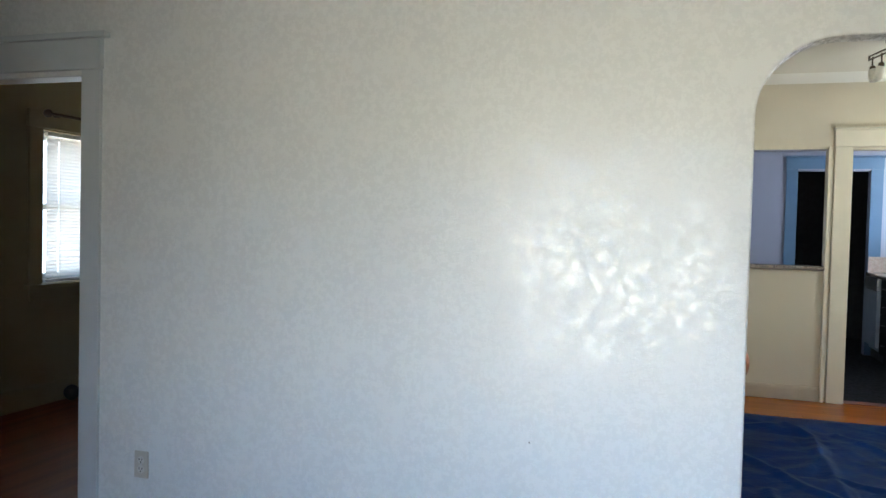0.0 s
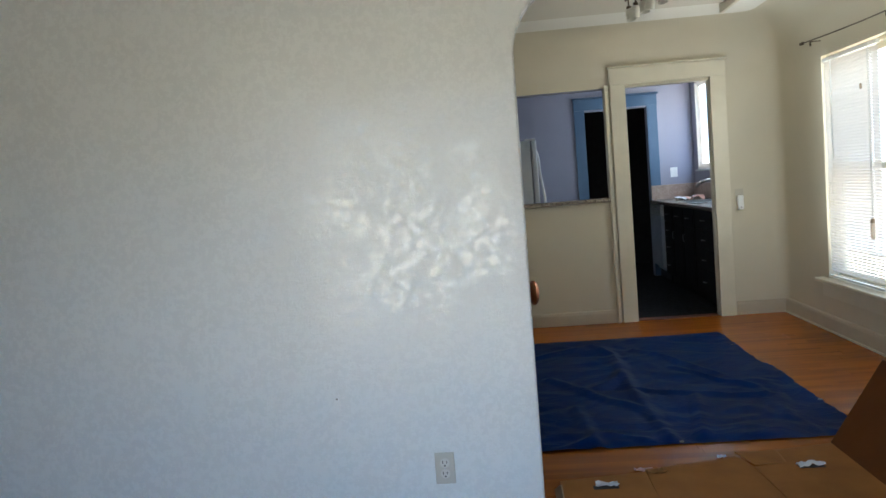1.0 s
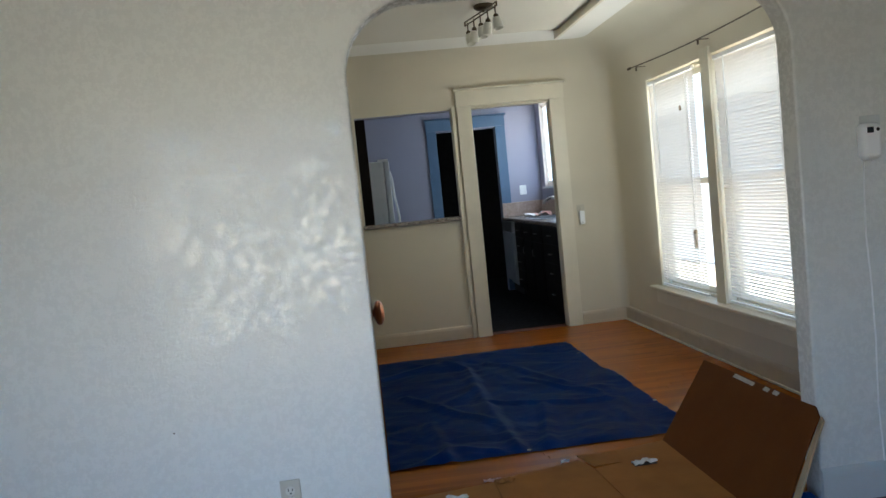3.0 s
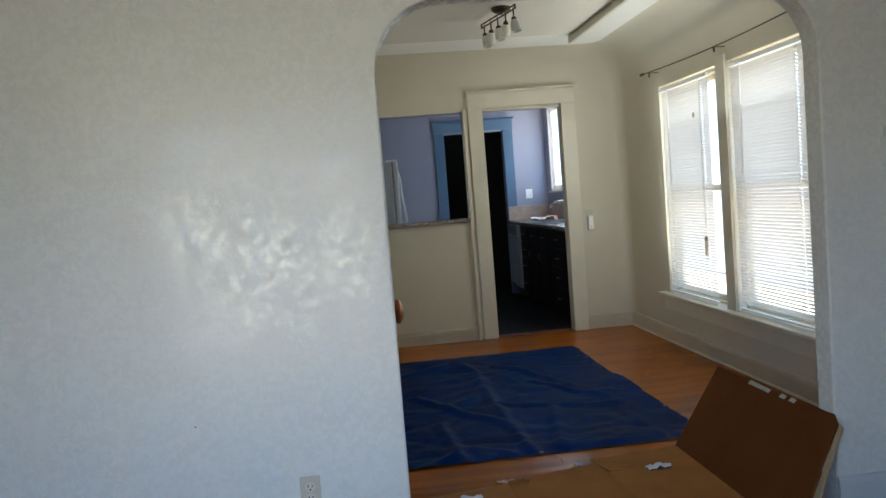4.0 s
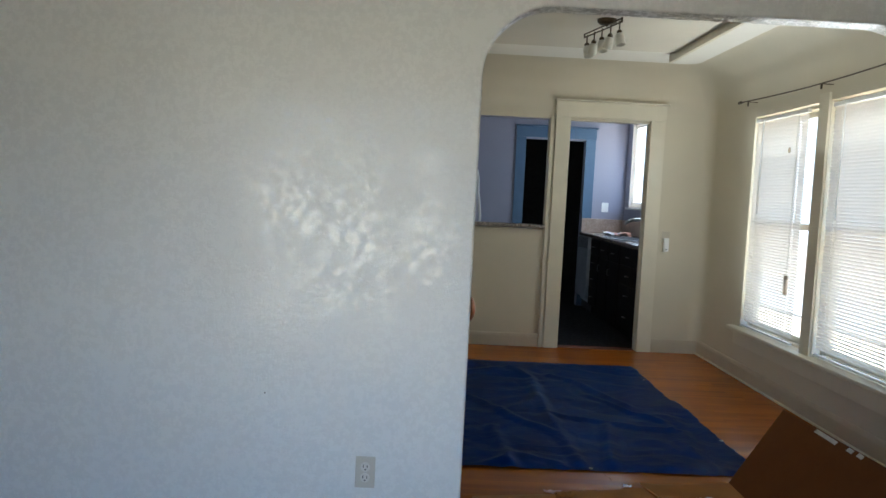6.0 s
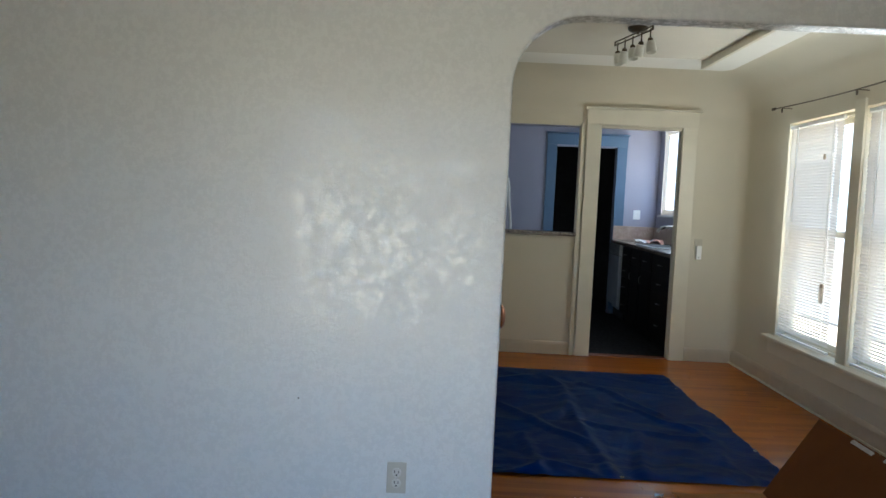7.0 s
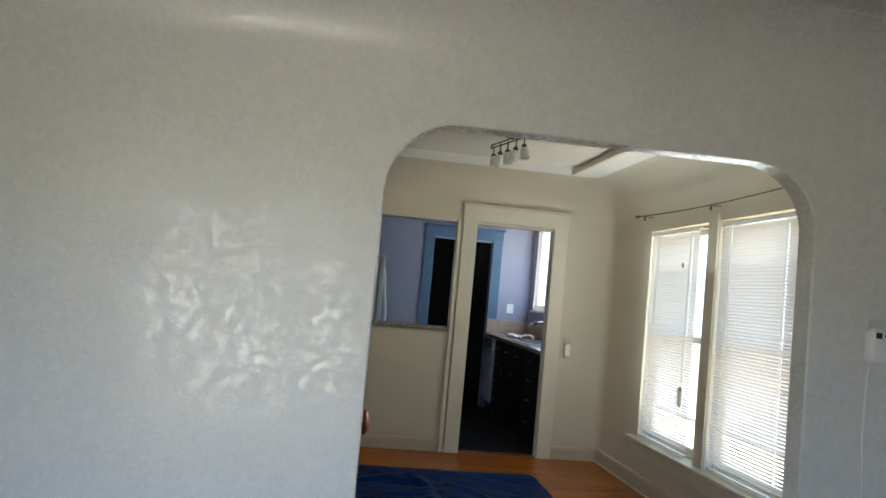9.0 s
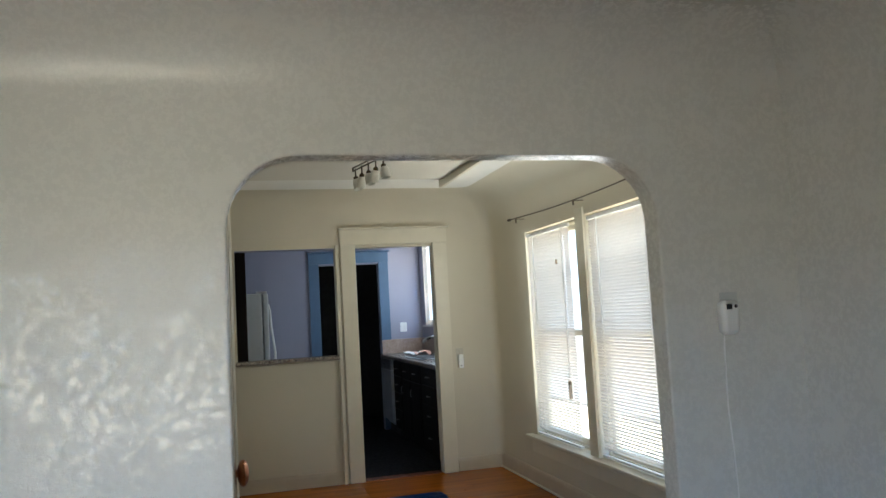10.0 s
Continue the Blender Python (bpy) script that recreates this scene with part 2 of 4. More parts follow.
FROST = surface("frosted_glass_shade", (0.66, 0.64, 0.57), 0.3, spread=0.04)
BRONZE = surface("bronze_lamp_metal", (0.10, 0.075, 0.05), 0.4, 0.85, grain=200)
ROD = surface("dark_iron_rod", (0.10, 0.075, 0.05), 0.5, 0.5)
# chosen dark for surfaces out of view, to hold bounced light down
CLOSING = plaster("dark_unseen_wall_paint", (0.26, 0.24, 0.20), 0.5, 0.2, 0.2)
PLATE = surface("almond_plate_plastic", (0.52, 0.48, 0.39), 0.35, spread=0.05)
SOCKET = surface("almond_socket_plastic", (0.60, 0.57, 0.49), 0.3, spread=0.05)
SLOT = surface("dark_slot", (0.02, 0.02, 0.02), 0.6)
WHITEPLASTIC = surface("white_plastic", (0.88, 0.88, 0.86), 0.35, spread=0.04)
SCREEN = surface("dark_display", (0.02, 0.022, 0.025), 0.15)
COPPER = surface("aged_copper_knob", (0.40, 0.16, 0.07), 0.32, 0.8, spots=40)
ESPRESSO = wood("espresso_cabinet_wood", (0.004, 0.003, 0.003), (0.009, 0.006, 0.005), 0.55, "z", 0.1, 0.08)
STEEL = surface("brushed_steel", (0.50, 0.51, 0.53), 0.3, 0.9, spots=20, grain=300)
NICKEL = surface("nickel_pull", (0.55, 0.54, 0.52), 0.28, 0.95)
PULLMETAL = surface("dull_nickel_pull", (0.24, 0.23, 0.22), 0.42, 0.9)
DISHW = surface("grey_dishwasher_enamel", (0.34, 0.36, 0.41), 0.35, 0.1)
FRIDGE = surface("white_fridge_enamel", (0.78, 0.81, 0.82), 0.3, spread=0.03)
GRANITE = granite("brown_granite", ((0.06, 0.05, 0.045), (0.26, 0.21, 0.17), (0.48, 0.42, 0.36)))
SPLASH = granite("travertine_splash", ((0.44, 0.33, 0.27), (0.49, 0.38, 0.31), (0.54, 0.43, 0.36)), 90.0, 0.4)
GROUND = surface("pale_concrete_ground", (0.40, 0.325, 0.23), 0.9, spots=0.7, spread=0.2, grain=20)
# dark grey for the added slab outside the front window
DECK = surface("bounce_block_paint", (0.10, 0.095, 0.085), 0.7, spots=3, spread=0.2, grain=40)
BLACKRUBBER = surface("black_rubber", (0.02, 0.018, 0.018), 0.6)
EAST_VIEW = glow("east_view", [(0.0, (0.97, 0.98, 1.0)), (0.245, (0.97, 0.98, 1.0)), (0.29, (0.76, 0.64, 0.54)), (0.335, (0.78, 0.67, 0.58)),
                               (0.37, (0.86, 0.93, 1.0)), (0.6, (0.92, 0.97, 1.0)), (1.0, (0.75, 0.88, 1.0))], VIEW_E, -3, 9)
SOUTH_VIEW = glow("south_view", [(0.0, (1.0, 0.77, 0.51)), (0.36, (1.0, 0.81, 0.58)), (0.385, (0.60, 0.50, 0.37)), (0.45, (0.52, 0.49, 0.43)),
                                 (0.49, (0.30, 0.58, 1.0)), (1.0, (0.22, 0.50, 1.0))], VIEW_S, -3, 9)
WEST_VIEW = glow("west_view", [(0.0, (1.0, 0.96, 0.9)), (0.3, (0.9, 0.8, 0.65)), (0.36, (0.9, 0.95, 1.0)), (1.0, (0.8, 0.9, 1.0))], VIEW_W, -3, 9)


# ---------------------------------------------------------------- mesh tools
def box(bm, x0, y0, z0, x1, y1, z1, bevel=0.0, segments=2):
    """An upright block between two corners, its edges eased by bevel."""
    made = bmesh.ops.create_cube(bm, size=1.0, matrix=Matrix.Translation(((x0 + x1) / 2, (y0 + y1) / 2, (z0 + z1) / 2))
                                 @ Matrix.Diagonal((abs(x1 - x0), abs(y1 - y0), abs(z1 - z0), 1)))
    if bevel:
        edges = list({e for v in made["verts"] for e in v.link_edges})
        bmesh.ops.bevel(bm, geom=edges, offset=bevel, segments=segments, profile=0.5, affect="EDGES")


def tube(bm, a, b, r, r2=None, sides=12):
    """A round bar from a to b."""
    a, b = Vector(a), Vector(b)
    m = Matrix.Translation((a + b) / 2) @ (b - a).to_track_quat("Z", "Y").to_matrix().to_4x4()
    bmesh.ops.create_cone(bm, cap_ends=True, segments=sides, radius1=r, radius2=r if r2 is None else r2, depth=(b - a).length, matrix=m)


def turned(bm, profile, m=Matrix(), sides=20):
    """A lathe shape: profile of (radius, height) about z, placed by m."""
    rings = []
    for r, h in profile:
        rings.append([bm.verts.new(m @ Vector((r * math.cos(2 * math.pi * i / sides), r * math.sin(2 * math.pi * i / sides), h))) for i in range(sides)])
    for lo, hi in zip(rings, rings[1:]):
        for i in range(sides):
            j = (i + 1) % sides
            bm.faces.new((lo[i], lo[j], hi[j], hi[i]))
    bm.faces.new(rings[0][::-1])
    bm.faces.new(rings[-1])


def bent(bm, points, r, sides=8):
    """A round wire along a line of points."""
    pts = [Vector(p) for p in points]
    rings = []
    for i, p in enumerate(pts):
        d = (pts[min(i + 1, len(pts) - 1)] - pts[max(i - 1, 0)]).normalized()
        u = d.orthogonal().normalized() if not rings else (u - d * u.dot(d)).normalized()
        w = d.cross(u)
        rings.append([bm.verts.new(p + r * (math.cos(2 * math.pi * k / sides) * u + math.sin(2 * math.pi * k / sides) * w)) for k in range(sides)])
    for a, b in zip(rings, rings[1:]):
        for i in range(sides):
            j = (i + 1) % sides
            bm.faces.new((a[i], a[j], b[j], b[i]))
    bm.faces.new(rings[0][::-1])
    bm.faces.new(rings[-1])


def prism(bm, outline, axis, a, b):
    """An outline of two coordinates pushed along axis from a to b."""
    order = {"x": lambda p, s: (s, p[0], p[1]), "y": lambda p, s: (p[0], s, p[1]), "z": lambda p, s: (p[0], p[1], s)}[axis]
    one = [bm.verts.new(order(p, a)) for p in outline]
    two = [bm.verts.new(order(p, b)) for p in outline]
    n = len(outline)
    bm.faces.new(one)
    bm.faces.new(two[::-1])
    sides = [bm.faces.new((one[i], two[i], two[(i + 1) % n], one[(i + 1) % n])) for i in range(n)]
    bmesh.ops.recalc_face_normals(bm, faces=bm.faces)
    return one, two, sides


def flat_faces(me):
    """Corner normals weighted by area, so that large flat faces stay flat beside eased edges."""
    near = [[] for _ in me.vertices]
    faces = [(p.normal.copy(), p.area) for p in me.polygons]
    for p in me.polygons:
        for v in p.vertices:
            near[v].append(p.index)
    out = [None] * len(me.loops)
    for p in me.polygons:
        for k in p.loop_indices:
            n = Vector()
            for j in near[me.loops[k].vertex_index]:
                if faces[j][0].dot(p.normal) > 0.788:
                    n += faces[j][0] * faces[j][1]
            out[k] = n.normalized() if n.length > 1e-12 else p.normal
    me.normals_split_custom_set(out)


def mesh_of(name, bm, mat, smooth=True):
    me = bpy.data.meshes.new(name)
    bmesh.ops.recalc_face_normals(bm, faces=bm.faces)
    bm.to_mesh(me)
    bm.free()
    me.materials.append(mat)
    if smooth:
        me.shade_smooth()
        me.set_sharp_from_angle(angle=radians(38))
        if len(me.polygons) < 3000:
            flat_faces(me)
    return me


def part(name, bm, mat, parent=None, label=""):
    """Links a bmesh as one mesh object, under a thing or a part."""
    ob = new(name, mesh_of(name, bm, mat))
    if parent:
        ob.parent = parent
        ob.matrix_parent_inverse = parent.matrix_basis.inverted()
    if label:
        tagged(ob, label)
    return ob


def block(name, mat, parent, *corners, bevel=0.003, label=""):
    bm = bmesh.new()
    box(bm, *corners, bevel=bevel)
    return part(name, bm, mat, parent, label)


def bar(name, mat, parent, a, b, r, r2=None, sides=12, label=""):
    bm = bmesh.new()
    tube(bm, a, b, r, r2, sides)
    return part(name, bm, mat, parent, label)


def thing(name, at, label, category, group="", kind=""):
    ob = new(name)
    ob.empty_display_size = 0.1
    ob.matrix_basis = pose(*at)
    return tagged(ob, label, category, group, kind)


def structure(name, bm, mat, label, category):
    return tagged(part(name, bm, mat), label, category, kind="structure")


# ---------------------------------------------------------------- plan
H = 2.47                      # ceilings
WX, EX = 0.345, 2.66          # dining room, west and east walls
FAR = 4.10                    # dining room, wall to the kitchen
KFAR = 7.0                    # kitchen, far wall
LW, LE, LS = -4.2, 2.56, -2.98 # living room, west, east and south walls

# ---------------------------------------------------------------- ground, floors
bm = bmesh.new()
bmesh.ops.create_grid(bm, x_segments=2, y_segments=2, size=400, matrix=Matrix.Translation((0, 0, -0.45)))
structure("ground", bm, GROUND, "pale sunlit concrete yard around the house", "ground")

bm = bmesh.new()
box(bm, LW - 0.2, LS - 0.2, -0.4, LE + 0.2, 0.05, -0.004)
structure("floor_living", bm, REDWOOD, "dark red-stained wooden living room floor", "floor")
bm = bmesh.new()
box(bm, LW - 0.2, 0.05, -0.4, WX - 0.15, FAR, -0.004)
structure("floor_bedroom", bm, REDWOOD, "dark red-brown wooden bedroom floor", "floor")
bm = bmesh.new()
box(bm, WX - 0.15, 0.05, -0.4, EX + 0.14, FAR, -0.020)
floor_dining = structure("floor_dining", bm, THRESH, "orange oak strip floor of the dining room", "floor")
bm = bmesh.new()
box(bm, -1.2, FAR + 0.1, -0.4, EX + 0.14, KFAR + 1.6, -0.006)
structure("floor_kitchen", bm, VINYLFLOOR, "charcoal vinyl kitchen floor", "floor")

# ---------------------------------------------------------------- the wall with the arch
ARCH_L, ARCH_R, ARCH_T, ARCH_Q = 0.345, 1.95, 1.978, 0.25
DOOR_L, DOOR_R, DOOR_T = -3.15, -2.333, 1.955
outline = [(LW - 0.15, -0.03), (DOOR_L, -0.03), (DOOR_L, DOOR_T), (DOOR_R, DOOR_T), (DOOR_R, -0.03), (ARCH_L, -0.03)]
outline += [(ARCH_L + ARCH_Q - ARCH_Q * math.cos(a), ARCH_T - ARCH_Q + ARCH_Q * math.sin(a)) for a in (math.pi / 2 * i / 14 for i in range(15))]
outline += [(ARCH_R - ARCH_Q + ARCH_Q * math.sin(a), ARCH_T - ARCH_Q + ARCH_Q * math.cos(a)) for a in (math.pi / 2 * i / 14 for i in range(15))]
outline += [(ARCH_R, -0.03), (EX + 0.14, -0.03), (EX + 0.14, H + 0.1), (LW - 0.15, H + 0.1)]
bm = bmesh.new()
one, two, sides = prism(bm, outline, "y", 0.0, 0.105)
rim = [e for f in sides[5:36] for e in f.edges if abs(e.verts[0].co.y - e.verts[1].co.y) < 1e-6]
bmesh.ops.bevel(bm, geom=list(set(rim)), offset=0.009, segments=3, profile=0.5, affect="EDGES")
structure("wall_arch", bm, LIVING, "off-white trowelled plaster wall with a round-cornered archway", "wall")


def cove(name, mat, label, wall_at, side, z_top, r, axis, a, b):
    """A hollow quarter-round between a wall and the ceiling; side: which way the room lies."""
    pts = [(wall_at, z_top - r)]
    pts += [(wall_at + side * (r - r * math.cos(t)), z_top - r + r * math.sin(t)) for t in (math.pi / 2 * i / 16 for i in range(17))][1:]
    pts += [(wall_at + side * r, z_top + 0.05), (wall_at - side * 0.03, z_top + 0.05), (wall_at - side * 0.03, z_top - r)]
    bm = bmesh.new()
    if axis == "x":
        prism(bm, pts, "x", a, b)
    else:
        prism(bm, pts, "y", a, b)
    return structure(name, bm, mat, label, "cove")


cove("trim_cove_living_north", LIVING, "off-white plaster cove above the archway", 0.0, -1, H, 0.30, "x", LW - 0.1, LE + 0.1)
cove("trim_cove_living_east", LIVING, "off-white plaster cove along the living room side wall", LE, -1, H, 0.30, "y", LS, 0.05)


def rounded_cove(r, q, low, wide):
    """The dining room's cove on two walls, turning a soft corner of radius q; low: where the rounded corner starts; wide: its reach on the north side."""
    def line(d, z, whole):
        n = d * wide if d > 0 else d
        cx, cy = EX - d - q, FAR - n - q
        arc = [(cx + q * math.sin(k * math.pi / 16), cy + q * math.cos(k * math.pi / 16), z) for k in range(9)]
        return [(WX - 0.1, FAR - n, z), *arc, (EX - d, 0.08, z)] if whole else arc
    steps = [(r - r * math.cos(k * math.pi / 32), H - r + r * math.sin(k * math.pi / 32)) for k in range(17)]
    bm = bmesh.new()
    rings = [[bm.verts.new(p) for p in line(d, z, True)] for d, z in steps]
    rings.append([bm.verts.new((p[0], p[1], H + 0.05)) for p in line(r, H, True)])
    rings.append([bm.verts.new((p[0], p[1], H + 0.05)) for p in line(-0.03, H, True)])
    rings.append([bm.verts.new(p) for p in line(-0.03, H - r, True)])
    for lo, hi in zip(rings, rings[1:] + rings[:1]):
        for i in range(len(lo) - 1):
            bm.faces.new((lo[i], lo[i + 1], hi[i + 1], hi[i]))
    for i in (0, -1):
        bm.faces.new([ring[i] for ring in rings])
    structure("trim_cove_dining", bm, DINING, "cream plaster cove round two sides of the dining room", "cove")
    bm = bmesh.new()
    prism(bm, [(p[0], p[1]) for p in line(0.0, 0, False)] + [(EX + 0.01, FAR + 0.01)], "z", low, H - r)
    structure("trim_corner_dining", bm, DINING, "soft rounded cream plaster corner", "corner")


rounded_cove(0.35, 0.10, 0.118, 1.4)


# ---------------------------------------------------------------- other walls
def wall(name, mat, label, *blocks):
    bm = bmesh.new()
    for x0, y0, z0, x1, y1, z1 in blocks:
        box(bm, x0, y0, z0 if z0 else -0.03, x1, y1, z1)
    return structure(name, bm, mat, label, "wall")


T = H + 0.1
wall("wall_living_east", LIVING, "off-white plaster side wall of the living room", (LE, LS - 0.15, 0, LE + 0.24, 0, T))
wall("wall_living_west", CLOSING, "unseen closing wall of the living room, dark to cut bounce", (LW - 0.15, LS, 0, LW, 0, T))
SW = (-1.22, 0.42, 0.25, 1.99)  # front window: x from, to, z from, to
wall("wall_living_south", CLOSING, "unseen closing wall round the front window, dark to cut bounce",
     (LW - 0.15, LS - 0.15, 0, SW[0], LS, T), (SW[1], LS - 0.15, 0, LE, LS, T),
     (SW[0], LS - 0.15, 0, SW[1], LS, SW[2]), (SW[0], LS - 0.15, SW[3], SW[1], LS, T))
# added out of view: keeps the front window's light off the left wall
wall("wall_light_block", CLOSING, "unseen wall added to block daylight towards the left", (0.49, LS - 2.7, -0.4, 0.59, LS - 0.15, 2.45))
# unseen slab added over the near ground, so less light reaches the cove
bm = bmesh.new()
box(bm, -3.2, LS - 1.9, -0.45, 3.4, LS - 0.16, -0.10, 0.01)
structure("bounce_block_slab", bm, DECK, "unseen dark grey slab added to cut bounce from the ground", "porch floor")
# unseen overhead slab, added to narrow the light through the front window
bm = bmesh.new()
box(bm, -3.2, LS - 1.3, 2.45, 3.4, LS - 0.155, 2.55, 0.01)
structure("sky_block_slab", bm, CLOSING, "unseen slab added to cut the sky's light at the front window", "porch roof")

PASS = (0.362, 1.222, 1.055, 2.03)    # pass-through: x from, to, z from, to
DR = (1.392, 2.098, 2.03)             # kitchen doorway: x from, to, head
KW = FAR + 0.075
wall("wall_dining_north", DINING, "cream wall with the kitchen doorway and pass-through",
     (WX - 0.15, FAR, 0, PASS[0], KW - 0.005, T), (PASS[0], FAR, 0, PASS[1], KW - 0.005, PASS[2]), (PASS[0], FAR, PASS[3], PASS[1], KW - 0.005, T),
     (PASS[1], FAR, 0, DR[0], KW - 0.005, T), (DR[0], FAR, DR[2], DR[1], KW - 0.005, T), (DR[1], FAR, 0, EX, KW - 0.005, T))
wall("wall_kitchen_south", LAVENDER, "lavender kitchen wall round the doorway and pass-through",
     (-1.2, KW - 0.005, 0, PASS[0], KW + 0.01, T), (PASS[0], KW - 0.005, 0, PASS[1], KW + 0.01, PASS[2]), (PASS[0], KW - 0.005, PASS[3], PASS[1], KW + 0.01, T),
     (PASS[1], KW - 0.005, 0, DR[0], KW + 0.01, T), (DR[0], KW - 0.005, DR[2], DR[1], KW + 0.01, T), (DR[1], KW - 0.005, 0, EX, KW + 0.01, T))

W1 = (2.235, 3.215, 0.40, 2.025)      # dining windows: y from, to, z from, to
W2 = (1.215, 2.105, 0.40, 2.025)
KWIN = (5.5, 6.80, 1.27, 2.30)        # kitchen window
OX, KX = EX + 0.14, EX + 0.05
wall("wall_dining_east", DINING, "cream wall with a pair of tall windows",
     (EX, 0.105, 0, OX, FAR + 0.06, W1[2]), (EX, 0.105, W1[3], OX, FAR + 0.06, T), (EX, 0.105, W1[2], OX, W2[0], W1[3]),
     (EX, W2[1], W1[2], OX, W1[0], W1[3]), (EX, W1[1], W1[2], OX, FAR + 0.06, W1[3]))
wall("wall_kitchen_east", LAVENDER, "lavender kitchen wall with a window over the sink",
     (EX, FAR + 0.06, 0, KX, KFAR + 0.12, KWIN[2]), (EX, FAR + 0.06, KWIN[3], KX, KFAR + 0.12, T),
     (EX, FAR + 0.06, KWIN[2], KX, KWIN[0], KWIN[3]), (EX, KWIN[1], KWIN[2], KX, KFAR + 0.12, KWIN[3]))
KD = (1.371, 2.123, 2.075)            # dark doorway in the kitchen's far wall
wall("wall_kitchen_north", LAVENDER, "lavender kitchen wall with a blue-cased doorway",
     (-1.2, KFAR, 0, KD[0], KFAR + 0.12, T), (KD[0], KFAR, KD[2], KD[1], KFAR + 0.12, T), (KD[1], KFAR, 0, EX, KFAR + 0.12, T))
wall("wall_kitchen_west", LAVENDER, "lavender kitchen wall behind the refrigerator", (-1.3, FAR, 0, -1.2, KFAR + 0.12, T))
wall("wall_hall", DARKROOM, "unlit hall behind the kitchen, its darkness painted near-black", (0.9, KFAR + 1.5, 0, 2.6, KFAR + 1.6, T), (0.8, KFAR + 0.12, 0, 0.9, KFAR + 1.6, T), (2.6, KFAR + 0.12, 0, 2.7, KFAR + 1.6, T))

# dining room's west wall, with a closed door beside the arch
SD = (0.44, 1.20, 2.03)
wall("wall_dining_west", DINING, "cream wall beside the archway with a closed door",
     (WX - 0.12, 0.105, 0, WX, SD[0], T), (WX - 0.12, SD[0], SD[2], WX, SD[1], T), (WX - 0.12, SD[1], 0, WX, FAR, T))

# bedroom
BW = (1.635, 2.62, 0.865, 1.955)
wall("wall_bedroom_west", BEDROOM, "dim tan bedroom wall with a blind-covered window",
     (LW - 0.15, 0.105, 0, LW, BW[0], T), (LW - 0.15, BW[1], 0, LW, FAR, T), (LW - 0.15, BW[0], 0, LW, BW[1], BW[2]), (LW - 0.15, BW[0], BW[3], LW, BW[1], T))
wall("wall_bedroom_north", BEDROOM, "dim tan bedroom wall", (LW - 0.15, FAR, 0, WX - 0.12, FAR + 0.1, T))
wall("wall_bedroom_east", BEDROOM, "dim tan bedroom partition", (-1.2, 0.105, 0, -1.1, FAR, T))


def ceiling(name, mat, label, *b):
    bm = bmesh.new()
    box(bm, *b)
    return structure(name, bm, mat, label, "ceiling")


ceiling("ceiling_living", LIVCEIL, "off-white plaster living room ceiling, its dimness in the paint", LW - 0.15, LS - 0.15, H, LE + 0.24, 0.05, H + 0.12)
ceiling("ceiling_bedroom", CEILING, "cream bedroom ceiling", LW - 0.15, 0.05, H, WX - 0.06, FAR + 0.05, H + 0.12)
ceiling("ceiling_kitchen", CEILING, "white kitchen ceiling", -1.3, FAR + 0.05, H, OX, KFAR + 1.6, H + 0.12)
bm = bmesh.new()
box(bm, WX - 0.06, 0.05, H, OX, FAR + 0.05, H + 0.12)
structure("ceiling_dining", bm, CEILING, "cream dining room ceiling", "ceiling")
bm = bmesh.new()
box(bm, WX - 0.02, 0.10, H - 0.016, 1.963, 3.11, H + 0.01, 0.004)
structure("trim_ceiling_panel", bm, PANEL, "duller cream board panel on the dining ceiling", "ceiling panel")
bm = bmesh.new()
box(bm, 1.965, 0.12, H - 0.065, 1.990, 3.24, H + 0.01, 0.003)
structure("trim_ceiling_batten", bm, TRIM, "cream wooden batten along the ceiling panel", "batten")


# ---------------------------------------------------------------- trim
def baseboard(name, mat, axis, at, side, a, b, h=0.135, label="cream painted wooden baseboard"):
    """A board with a moulded cap; side: which way it stands proud of the wall."""
    d = 0.016 * side
    pts = [(at, 0), (at + d, 0), (at + d, h - 0.03), (at + d * 0.82, h - 0.026), (at + d * 0.75, h - 0.012), (at + d * 0.4, h - 0.003), (at, h)]
    bm = bmesh.new()
    if axis == "x":
        prism(bm, pts, "x", a, b)
    else:
        prism(bm, pts, "y", a, b)
    return structure(name, bm, mat, label, "baseboard")


baseboard("baseboard_living_north", WHITETRIM, "x", 0.0, -1, DOOR_R + 0.12, ARCH_L + 0.012, label="white painted baseboard of the living room")
baseboard("baseboard_living_north_end", WHITETRIM, "x", 0.0, -1, ARCH_R, LE, label="white painted baseboard of the living room")
baseboard("baseboard_living_east", WHITETRIM, "y", LE, -1, LS, -0.016, label="white painted baseboard of the living room")
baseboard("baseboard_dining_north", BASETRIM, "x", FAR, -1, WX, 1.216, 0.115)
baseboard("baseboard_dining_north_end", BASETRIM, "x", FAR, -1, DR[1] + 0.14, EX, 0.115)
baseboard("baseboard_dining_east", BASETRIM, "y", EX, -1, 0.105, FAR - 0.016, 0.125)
baseboard("baseboard_bedroom_west", BEDROOM, "y", LW, 1, 0.105, FAR, 0.15, "tan painted bedroom baseboard")
bm = bmesh.new()
box(bm, EX - 0.028, 0.105, 0.0, EX - 0.017, FAR - 0.017, 0.016, 0.004)
structure("trim_shoe_moulding", bm, TRIM, "thin cream shoe moulding along the floor", "moulding")


